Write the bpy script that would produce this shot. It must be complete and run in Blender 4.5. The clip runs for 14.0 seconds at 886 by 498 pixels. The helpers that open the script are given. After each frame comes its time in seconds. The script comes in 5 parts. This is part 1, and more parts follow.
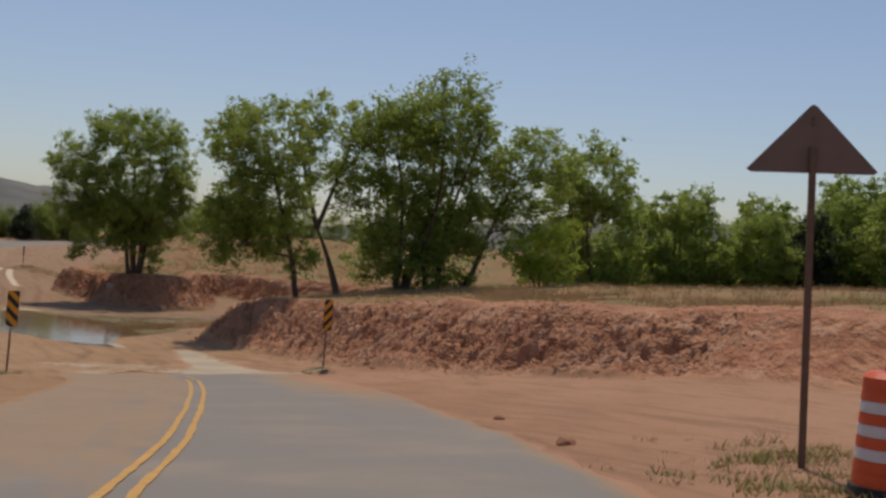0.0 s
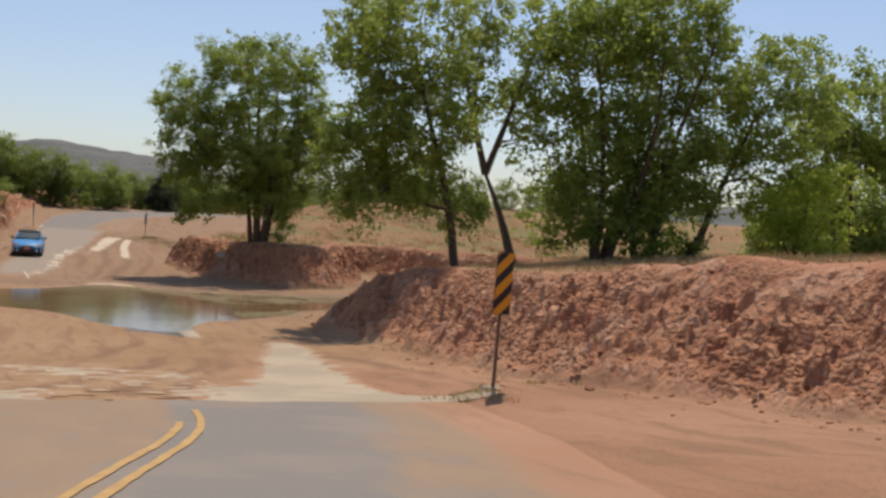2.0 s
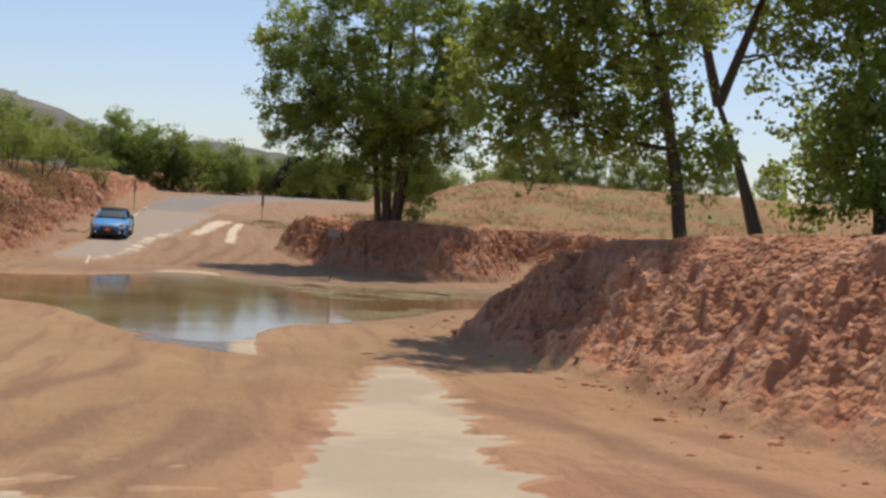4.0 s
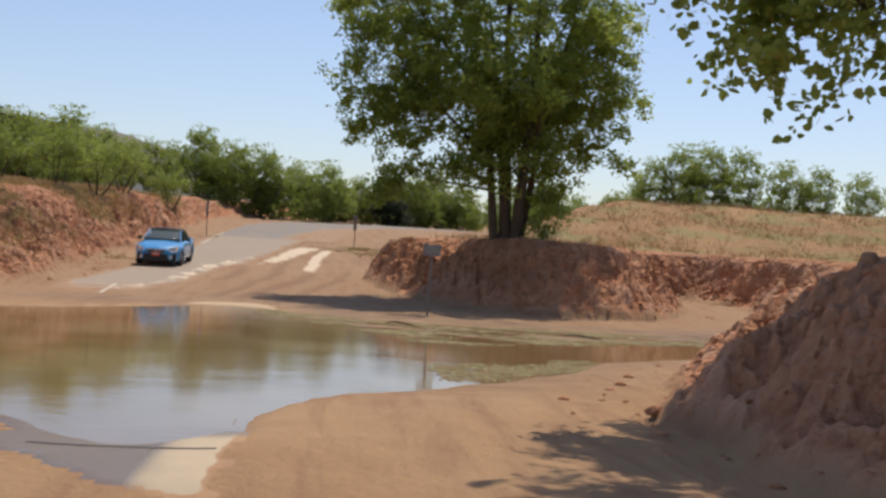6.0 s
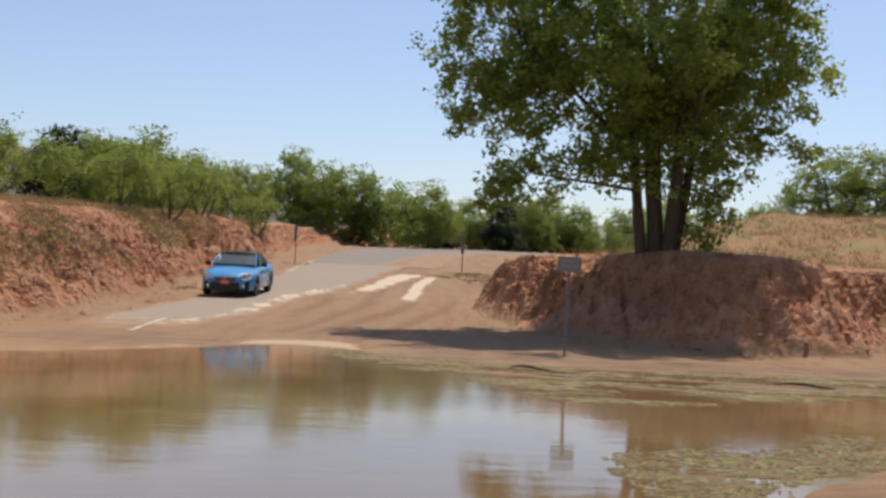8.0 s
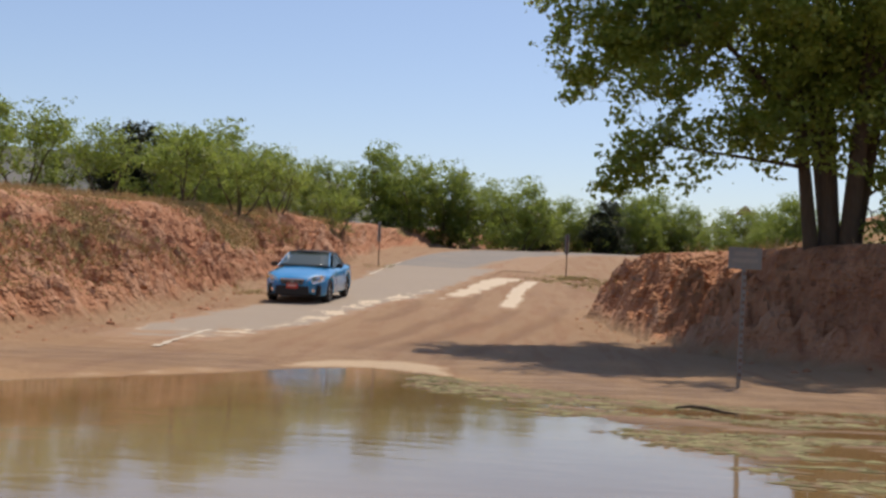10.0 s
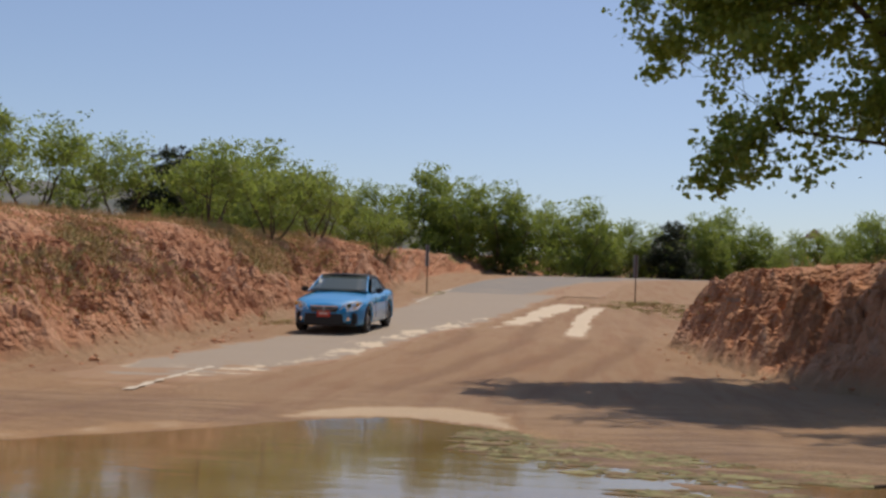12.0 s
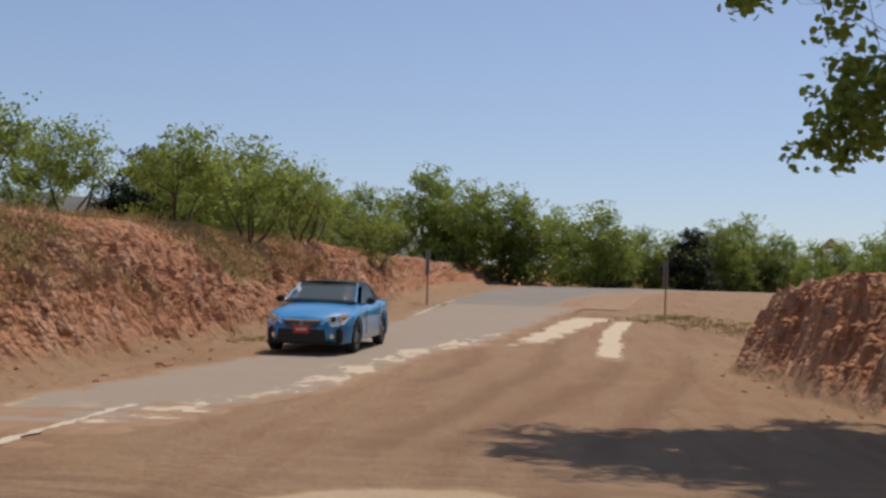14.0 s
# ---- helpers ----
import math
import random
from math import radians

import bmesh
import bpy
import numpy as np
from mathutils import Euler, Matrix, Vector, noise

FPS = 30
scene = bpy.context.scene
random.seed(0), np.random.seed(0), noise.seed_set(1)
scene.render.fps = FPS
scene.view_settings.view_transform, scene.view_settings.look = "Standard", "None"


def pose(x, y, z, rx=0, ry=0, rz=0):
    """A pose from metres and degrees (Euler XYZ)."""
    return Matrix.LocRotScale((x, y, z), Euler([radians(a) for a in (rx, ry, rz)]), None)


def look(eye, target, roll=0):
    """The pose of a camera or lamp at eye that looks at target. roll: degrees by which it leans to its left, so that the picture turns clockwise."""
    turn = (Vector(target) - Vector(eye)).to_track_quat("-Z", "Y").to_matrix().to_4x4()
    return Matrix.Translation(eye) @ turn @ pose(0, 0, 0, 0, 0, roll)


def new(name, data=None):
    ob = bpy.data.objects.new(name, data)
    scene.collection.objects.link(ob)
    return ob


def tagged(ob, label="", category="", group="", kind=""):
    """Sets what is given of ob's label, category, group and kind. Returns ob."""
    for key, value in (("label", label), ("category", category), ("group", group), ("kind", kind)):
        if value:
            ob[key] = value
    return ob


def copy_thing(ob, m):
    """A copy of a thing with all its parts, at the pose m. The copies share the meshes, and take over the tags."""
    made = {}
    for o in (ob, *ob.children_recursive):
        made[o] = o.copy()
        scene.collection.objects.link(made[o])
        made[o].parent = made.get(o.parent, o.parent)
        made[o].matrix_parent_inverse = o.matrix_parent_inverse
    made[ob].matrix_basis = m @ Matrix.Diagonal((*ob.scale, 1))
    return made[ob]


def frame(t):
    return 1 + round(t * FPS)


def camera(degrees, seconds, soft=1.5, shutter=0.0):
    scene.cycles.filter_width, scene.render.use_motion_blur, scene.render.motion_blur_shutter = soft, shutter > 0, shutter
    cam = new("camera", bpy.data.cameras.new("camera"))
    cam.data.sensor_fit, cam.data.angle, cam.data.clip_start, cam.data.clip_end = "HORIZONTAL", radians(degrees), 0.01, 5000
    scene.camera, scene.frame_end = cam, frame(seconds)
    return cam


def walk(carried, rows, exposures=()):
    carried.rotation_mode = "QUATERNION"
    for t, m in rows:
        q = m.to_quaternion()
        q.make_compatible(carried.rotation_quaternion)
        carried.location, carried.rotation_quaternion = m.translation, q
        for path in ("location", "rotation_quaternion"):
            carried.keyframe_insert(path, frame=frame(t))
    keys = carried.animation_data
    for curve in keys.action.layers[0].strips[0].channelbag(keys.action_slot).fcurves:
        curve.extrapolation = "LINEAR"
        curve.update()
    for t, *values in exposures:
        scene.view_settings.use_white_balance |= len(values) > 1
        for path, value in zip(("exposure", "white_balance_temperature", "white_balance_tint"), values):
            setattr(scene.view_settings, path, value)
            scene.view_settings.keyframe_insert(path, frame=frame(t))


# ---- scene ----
cam = camera(43.0, 14.0, soft=2.8)
PATH = [
    (0, (-14.104, -34.628, 5.482), (-13.168, -32.861, 5.486), 3.6),
    (0.5, (-12.134, -30.503, 5.085), (-11.256, -28.706, 5.077), 3.5),
    (1, (-10.217, -25.993, 4.858), (-9.402, -24.166, 4.835), 3.4),
    (1.5, (-8.511, -21.645, 4.447), (-7.767, -19.788, 4.415), 3.4),
    (2, (-6.942, -17.005, 3.988), (-6.281, -15.118, 3.949), 3.6),
    (2.5, (-5.823, -13.054, 3.614), (-5.231, -11.144, 3.568), 3.6),
    (3, (-4.844, -9.044, 3.33), (-4.312, -7.116, 3.277), 3.5),
    (3.5, (-3.857, -5.088, 2.878), (-3.389, -3.144, 2.827), 3.8),
    (3.7, (-3.591, -3.641, 2.787), (-3.149, -1.691, 2.733), 3.8),
    (5.8, (-1.601, 9.637, 1.86), (-1.371, 11.624, 1.861), 3.7),
    (6, (-1.519, 10.733, 1.797), (-1.312, 12.722, 1.805), 3.6),
    (6.5, (-1.359, 13.006, 1.655), (-1.202, 15.0, 1.679), 3.3),
    (7, (-1.286, 15.198, 1.594), (-1.178, 17.195, 1.619), 2.9),
    (7.5, (-1.259, 17.212, 1.483), (-1.199, 19.211, 1.523), 2.6),
    (8, (-1.283, 18.994, 1.457), (-1.27, 20.993, 1.512), 2.5),
    (8.5, (-1.408, 20.803, 1.443), (-1.437, 22.801, 1.505), 2.4),
    (9, (-1.454, 22.433, 1.322), (-1.528, 24.43, 1.387), 2.4),
    (9.2, (-1.543, 23.055, 1.349), (-1.631, 25.052, 1.408), 2.4),
    (11.3, (-1.834, 27.802, 1.321), (-2.058, 29.788, 1.412), 2.3),
    (11.5, (-1.912, 28.323, 1.259), (-2.14, 30.307, 1.361), 2.1),
    (12, (-2.072, 29.52, 1.191), (-2.315, 31.502, 1.304), 1.9),
    (12.5, (-2.294, 30.886, 1.214), (-2.544, 32.866, 1.34), 2.0),
    (13, (-2.483, 32.182, 1.158), (-2.737, 34.161, 1.293), 2.0),
    (13.5, (-2.675, 33.46, 1.219), (-2.924, 35.439, 1.358), 2.1),
    (14, (-2.877, 34.696, 1.249), (-3.116, 36.677, 1.384), 2.0),
]
walk(cam, [(t, look(e, g, r)) for t, e, g, r in PATH],
     ((0, -0.42, 6700, 16), (1.5, -0.04, 6700, 16), (3, 0.14, 6700, 16), (6.5, 0.24, 6700, 16), (9, 0.26, 6700, 16), (11.5, 0.0, 6700, 16), (14, -0.08, 6700, 16)))


# ---- light ----
SUN_AZ, SUN_EL = 25.0, 66.5      # degrees from +y towards +x; height
world = bpy.data.worlds.new("sky")
scene.world = world
world.use_nodes = True
wt = world.node_tree
sky = wt.nodes.new("ShaderNodeTexSky")
sky.sky_type = "NISHITA"
sky.sun_disc = False
sky.sun_elevation = radians(SUN_EL)
sky.sun_rotation = radians(SUN_AZ)
sky.air_density, sky.dust_density, sky.ozone_density = 1.0, 1.0, 3.2
wt.links.new(sky.outputs[0], wt.nodes["Background"].inputs[0])
wt.nodes["Background"].inputs[1].default_value = 0.115
sun_data = bpy.data.lights.new("sun", "SUN")
sun_data.energy, sun_data.angle, sun_data.color = 3.45, radians(0.6), (1.0, 0.92, 0.78)
sun = new("sun", sun_data)
sun_from = Vector((math.sin(radians(SUN_AZ)) * math.cos(radians(SUN_EL)),
                   math.cos(radians(SUN_AZ)) * math.cos(radians(SUN_EL)), math.sin(radians(SUN_EL))))
sun.matrix_world = look(sun_from * 100, (0, 0, 0))


# ---- materials ----
class Nodes:
    """A small wrapper to write node materials in few lines."""

    def __init__(self, name):
        self.mat = bpy.data.materials.new(name)
        self.mat.use_nodes = True
        self.t = self.mat.node_tree
        self.bsdf = self.t.nodes["Principled BSDF"]

    def n(self, kind, **inputs):
        node = self.t.nodes.new("ShaderNode" + kind)
        for key, value in inputs.items():
            if key in node.inputs:
                self.put(node.inputs[key], value)
        return node

    def put(self, socket, value):
        if isinstance(value, bpy.types.NodeSocket):
            self.t.links.new(value, socket)
        else:
            socket.default_value = value

    def coords(self, which="Object"):
        return self.n("TexCoord").outputs[which]

    def noise(self, scale, detail=4.0, rough=0.55, vector=None, distortion=0.0):
        node = self.n("TexNoise", Scale=scale, Detail=detail, Roughness=rough, Distortion=distortion)
        self.put(node.inputs["Vector"], vector if vector else self.coords())
        return node.outputs[0]

    def ramp(self, fac, stops):
        node = self.n("ValToRGB", Fac=fac)
        els = node.color_ramp.elements
        while len(els) < len(stops):
            els.new(0.5)
        for el, (pos, col) in zip(els, stops):
            el.position = pos
            el.color = (*col, 1) if isinstance(col, tuple) else (col, col, col, 1)
        return node.outputs[0]

    def mix(self, fac, a, b):
        node = self.t.nodes.new("ShaderNodeMix")
        node.data_type = "RGBA"
        self.put(node.inputs[0], fac)
        for socket, v in ((node.inputs[6], a), (node.inputs[7], b)):
            self.put(socket, (*v, 1) if isinstance(v, tuple) else v)
        return node.outputs[2]

    def math(self, op, a, b=0.0, clamp=False):
        node = self.t.nodes.new("ShaderNodeMath")
        node.operation, node.use_clamp = op, clamp
        self.put(node.inputs[0], a)
        self.put(node.inputs[1], b)
        return node.outputs[0]

    def step(self, v, lo, hi):
        node = self.n("MapRange")
        node.interpolation_type = "SMOOTHSTEP"
        self.put(node.inputs[0], v)
        self.put(node.inputs[1], lo)
        self.put(node.inputs[2], hi)
        return node.outputs[0]

    def attribute(self, name):
        node = self.n("Attribute")
        node.attribute_name = name
        return node.outputs["Fac"]

    def bump(self, height, strength, distance):
        node = self.n("Bump", Strength=strength, Distance=distance, Height=height)
        self.t.links.new(node.outputs[0], self.bsdf.inputs["Normal"])

    def done(self, color, rough=0.8, metal=0.0, spec=0.3):
        self.put(self.bsdf.inputs["Base Color"], (*color, 1) if isinstance(color, tuple) else color)
        self.put(self.bsdf.inputs["Roughness"], rough)
        self.put(self.bsdf.inputs["Metallic"], metal)
        self.put(self.bsdf.inputs["Specular IOR Level"], spec)
        return self.mat


def simple(name, color, rough=0.6, metal=0.0, spec=0.4, vary=0.12, scale=14.0):
    k = Nodes(name)
    f = k.noise(scale, 5)
    c = k.mix(f, tuple(v * (1 - vary) for v in color), tuple(min(1, v * (1 + vary)) for v in color))
    return k.done(c, rough, metal, spec)


def flat_dirt(k):
    """Trodden earth between the banks: redder beside the near road, sandier by the water."""
    big, fine = k.noise(0.16, 5), k.noise(11.0, 6, 0.7)
    pos = k.n("SeparateXYZ", Vector=k.coords()).outputs
    sandy = k.step(k.math("ADD", k.math("SUBTRACT", pos[1], k.math("MULTIPLY", k.math("MINIMUM", k.math("ADD", pos[0], 2.0), 0.0), 4.0)), k.math("MULTIPLY", k.math("SUBTRACT", big, 0.5), 14.0)), 2.0, 18.0)
    red = k.mix(k.step(big, 0.35, 0.65), (0.375, 0.20, 0.112), (0.44, 0.25, 0.148))
    tan = k.mix(k.step(big, 0.35, 0.65), (0.345, 0.212, 0.108), (0.415, 0.272, 0.148))
    flat = k.mix(sandy, red, tan)
    beyond = k.step(k.math("ADD", pos[1], k.math("MULTIPLY", k.math("SUBTRACT", big, 0.5), 6.0)), 40.0, 46.0)
    flat = k.mix(k.math("MULTIPLY", beyond, 0.75), flat, (0.30, 0.205, 0.126))
    streak = k.n("Mapping", Vector=k.coords(), Scale=(2.2, 0.28, 1.0)).outputs[0]
    tracks = k.noise(0.9, 6, 0.62, streak, 0.8)
    flat = k.mix(k.math("MULTIPLY", k.step(tracks, 0.46, 0.66), 0.75), flat, (0.27, 0.155, 0.088))
    return k.mix(k.math("MULTIPLY", fine, 0.35), flat, (0.29, 0.15, 0.08))


def dirt_material():
    k = Nodes("red_dirt")
    mid, fine = k.noise(1.3, 6, 0.65), k.noise(11.0, 6, 0.7)
    red = k.mix(k.step(mid, 0.3, 0.7), (0.335, 0.145, 0.075), (0.48, 0.245, 0.135))
    red = k.mix(k.math("MULTIPLY", k.step(fine, 0.5, 0.75), 0.28), red, (0.50, 0.255, 0.138))
    red = k.mix(k.math("MULTIPLY", k.step(k.noise(4.5, 5, 0.7), 0.56, 0.7), 0.6), red, (0.225, 0.08, 0.042))
    tilt = k.n("Mapping", Vector=k.coords(), Rotation=(0.5, 0.7, 0.2), Scale=(0.7, 0.7, 3.2)).outputs[0]
    strata = k.noise(0.9, 3, 0.5, tilt, 0.5)
    red = k.mix(k.math("MULTIPLY", k.step(strata, 0.5, 0.68), 0.45), red, (0.45, 0.245, 0.135))
    red = k.mix(k.math("MULTIPLY", k.step(k.noise(0.45, 4, 0.6), 0.5, 0.7), 0.4), red, (0.40, 0.21, 0.11))
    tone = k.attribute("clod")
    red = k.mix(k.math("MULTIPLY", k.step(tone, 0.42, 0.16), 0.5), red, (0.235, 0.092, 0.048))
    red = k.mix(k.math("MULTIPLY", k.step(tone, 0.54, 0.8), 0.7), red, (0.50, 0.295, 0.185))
    col = k.mix(k.attribute("bank"), flat_dirt(k), red)
    col = k.mix(k.math("MULTIPLY", k.attribute("track"), 0.62), col, (0.215, 0.125, 0.072))
    dry = k.mix(k.step(k.noise(2.2, 6, 0.7), 0.35, 0.65), (0.27, 0.15, 0.07), (0.36, 0.215, 0.105))
    dry = k.mix(k.step(k.noise(0.35, 4), 0.45, 0.62), dry, (0.235, 0.195, 0.08))
    patchy = k.math("ADD", k.math("SUBTRACT", mid, 0.5), k.math("SUBTRACT", k.noise(0.5, 4, 0.6), 0.5))
    grass = k.step(k.math("ADD", k.attribute("grass"), k.math("MULTIPLY", patchy, 1.1)), 0.4, 0.75)
    col = k.mix(grass, col, dry)
    wet = k.attribute("wet")
    flow = k.n("Mapping", Vector=k.coords(), Scale=(0.55, 2.6, 1.0)).outputs[0]
    mud = k.mix(k.step(k.noise(1.2, 6, 0.65, flow, 0.4), 0.4, 0.62), (0.115, 0.064, 0.034), (0.27, 0.175, 0.10))
    col = k.mix(k.math("MULTIPLY", wet, 0.85), col, mud)
    col = k.mix(k.step(k.math("ADD", k.attribute("silt"), k.math("MULTIPLY", k.math("SUBTRACT", mid, 0.5), 0.8)), 0.45, 0.75), col, (0.50, 0.375, 0.245))
    lump = k.n("TexVoronoi", Vector=k.coords(), Scale=3.6)
    lump.feature = "SMOOTH_F1"
    ridge = k.math("ABSOLUTE", k.math("SUBTRACT", k.noise(1.3, 3, 0.5, None, 0.7), 0.5))
    grains = k.n("TexVoronoi", Vector=k.coords(), Scale=9.5)
    rough_bank = k.math("SUBTRACT", k.math("MULTIPLY", strata, 1.2), k.math("ADD", k.math("MULTIPLY", lump.outputs[0], 0.8), k.math("ADD", k.math("MULTIPLY", ridge, 0.7), k.math("MULTIPLY", grains.outputs[0], 0.5))))
    calm = k.math("ADD", k.math("MULTIPLY", mid, 0.6), k.math("MULTIPLY", fine, 0.3))
    calm = k.math("MULTIPLY", calm, k.math("SUBTRACT", 1.0, k.math("MULTIPLY", k.attribute("bank"), 0.5)))
    k.bump(k.math("ADD", calm, k.math("MULTIPLY", rough_bank, k.math("MULTIPLY", k.attribute("bank"), k.math("ADD", 0.4, k.math("MULTIPLY", k.step(k.noise(0.22, 3), 0.4, 0.6), 0.65))))), 0.85, 0.2)
    rough = k.math("SUBTRACT", 0.92, k.math("MULTIPLY", wet, 0.35))
    return k.done(col, rough, 0, 0.2)


def road_material(name, concrete):
    """Worn asphalt or concrete; the drifted sand's cover comes from the mesh."""
    k = Nodes(name)
    fine, grit = k.noise(30.0, 5, 0.7), k.noise(160.0, 2)
    streak = k.n("Mapping", Vector=k.coords(), Scale=(1.3, 0.6, 1.0)).outputs[0]
    drift = k.noise(1.0, 6, 0.62, streak, 0.4)
    if concrete:
        base = k.mix(fine, (0.32, 0.26, 0.175), (0.41, 0.338, 0.235))
        base = k.mix(k.step(k.noise(0.6, 4), 0.4, 0.6), base, (0.435, 0.355, 0.242))
        far = k.step(k.n("SeparateXYZ", Vector=k.coords()).outputs[1], 40.0, 44.0)
        grey = k.mix(fine, (0.265, 0.213, 0.158), (0.335, 0.275, 0.208))
        grey = k.mix(k.step(k.math("ADD", k.noise(0.9, 5, 0.6, streak, 0.5), k.math("MULTIPLY", k.attribute("sand"), 0.30)), 0.68, 0.82), grey, (0.42, 0.335, 0.235))
        base = k.mix(far, base, grey)
        ragged = k.math("ADD", k.attribute("pale"), k.math("MULTIPLY", k.math("SUBTRACT", k.noise(1.5, 5, 0.65, streak, 0.6), 0.5), 2.4))
        base = k.mix(k.step(ragged, 0.55, 0.68), base, (0.54, 0.44, 0.31))
    else:
        base = k.mix(fine, (0.185, 0.166, 0.142), (0.25, 0.225, 0.192))
        base = k.mix(k.step(grit, 0.55, 0.8), base, (0.30, 0.265, 0.22))
        base = k.mix(k.math("MULTIPLY", k.step(k.noise(0.5, 5), 0.45, 0.7), 0.6), base, (0.30, 0.245, 0.185))
    cover = k.step(k.math("ADD", k.attribute("sand"), k.math("MULTIPLY", k.math("SUBTRACT", drift, 0.5), 1.3)), *((0.42, 0.58) if concrete else (0.25, 0.78)))
    cover = k.math("MAXIMUM", cover, k.step(k.attribute("sand"), 0.85, 0.98))
    k.bump(k.math("ADD", fine, k.math("MULTIPLY", drift, 1.5)), 0.3, 0.03)
    dust = flat_dirt(k) if concrete else k.mix(k.step(k.attribute("sand"), 0.75, 0.9), k.mix(drift, (0.265, 0.182, 0.112), (0.335, 0.236, 0.15)), flat_dirt(k))
    col = k.mix(cover, base, dust)
    if not concrete:
        return k.done(col, 0.85, 0, 0.25)
    damp = k.attribute("damp")
    col = k.mix(k.math("MULTIPLY", damp, 0.8), col, (0.125, 0.10, 0.075))
    return k.done(col, k.math("SUBTRACT", 0.85, k.math("MULTIPLY", damp, 0.62)), 0, 0.3)


def water_material():
    k = Nodes("muddy_water")
    m = k.n("Mapping", Vector=k.coords(), Scale=(1.0, 2.4, 1.0)).outputs[0]
    k.bump(k.math("ADD", k.noise(2.0, 3, 0.5, m), k.math("MULTIPLY", k.noise(0.35, 2, 0.5, m), 2.0)), 0.10, 0.02)
    body = k.mix(k.step(k.noise(0.3, 3), 0.4, 0.65), (0.19, 0.115, 0.042), (0.26, 0.18, 0.088))
    return k.done(body, 0.075, 0, 0.5)


def leaf_material(name, dark, light, dry=0.0, lit=(0.43, 0.53, 0.095)):
    k = Nodes(name)
    rnd = k.n("NewGeometry").outputs["Random Per Island"]
    col = k.mix(rnd, dark, light)
    if dry:
        col = k.mix(k.step(rnd, 1 - dry, 1.0), col, (0.30, 0.22, 0.07))
    mat = k.done(col, 0.45, 0, 0.35)
    tr = k.n("BsdfTranslucent")
    k.put(tr.inputs[0], k.mix(0.65, col, lit))
    add = k.n("MixShader", Fac=0.52)
    out = k.t.nodes["Material Output"]
    k.t.links.new(k.bsdf.outputs[0], add.inputs[1])
    k.t.links.new(tr.outputs[0], add.inputs[2])
    k.t.links.new(add.outputs[0], out.inputs[0])
    return mat


def bark_material():
    k = Nodes("furrowed_bark")
    m = k.n("Mapping", Vector=k.coords(), Scale=(9.0, 9.0, 1.6)).outputs[0]
    f = k.noise(2.0, 6, 0.7, m)
    k.bump(f, 0.8, 0.06)
    return k.done(k.mix(f, (0.055, 0.04, 0.028), (0.16, 0.12, 0.085)), 0.9, 0, 0.2)


DIRT, WATER, BARK = dirt_material(), water_material(), bark_material()
ROAD, SLAB = road_material("sanded_asphalt", False), road_material("sanded_concrete", True)
LEAF_A = leaf_material("cottonwood_leaf", (0.155, 0.205, 0.042), (0.30, 0.365, 0.085), 0.03, (0.42, 0.52, 0.09))
LEAF_B = leaf_material("mesquite_leaf", (0.105, 0.142, 0.034), (0.205, 0.25, 0.064), 0.03, (0.40, 0.50, 0.09))
LEAF_C = leaf_material("bright_shrub_leaf", (0.26, 0.34, 0.04), (0.42, 0.50, 0.08), 0.0, (0.60, 0.70, 0.12))
LEAF_D = leaf_material("juniper_leaf", (0.018, 0.026, 0.012), (0.04, 0.05, 0.022), 0.0, (0.035, 0.045, 0.02))


# ---- shapes ----
def mesh_object(name, verts, faces, mat, parent=None, label="", smooth=False):
    me = bpy.data.meshes.new(name)
    me.from_pydata([tuple(v) for v in verts], [], [tuple(f) for f in faces])
    me.materials.append(mat)
    if smooth:
        me.polygons.foreach_set("use_smooth", [True] * len(me.polygons))
    me.update()
    ob = new(name, me)
    if parent:
        ob.parent = parent
    if label:
        ob["label"] = label
    return ob


def part(name, bm, mat, parent=None, label="", smooth=False):
    me = bpy.data.meshes.new(name)
    bm.to_mesh(me)
    bm.free()
    me.materials.append(mat)
    if smooth:
        me.polygons.foreach_set("use_smooth", [True] * len(me.polygons))
    ob = new(name, me)
    if parent:
        ob.parent = parent
    if label:
        ob["label"] = label
    return ob


def lattice(xi, yi, seed):
    n = (xi * 374761393 + yi * 668265263 + seed * 974711) & 0xFFFFFFFF
    n = ((n ^ (n >> 13)) * 1274126177) & 0xFFFFFFFF
    return ((n ^ (n >> 16)) & 0xFFFF) / 65535.0


def value_noise(x, y, seed=0):
    x, y = np.asarray(x, float), np.asarray(y, float)
    xi, yi = np.floor(x).astype(np.int64), np.floor(y).astype(np.int64)
    u, v = x - xi, y - yi
    u, v = u * u * (3 - 2 * u), v * v * (3 - 2 * v)
    a, b = lattice(xi, yi, seed), lattice(xi + 1, yi, seed)
    c, d = lattice(xi, yi + 1, seed), lattice(xi + 1, yi + 1, seed)
    return (a * (1 - u) + b * u) * (1 - v) + (c * (1 - u) + d * u) * v


def fbm(x, y, octaves=4, seed=0):
    total, amp = 0.0, 0.5
    for i in range(octaves):
        total = total + amp * (value_noise(x, y, seed + i * 7) - 0.5)
        x, y, amp = np.asarray(x) * 2.03 + 5.1, np.asarray(y) * 2.03 + 1.7, amp * 0.5
    return total


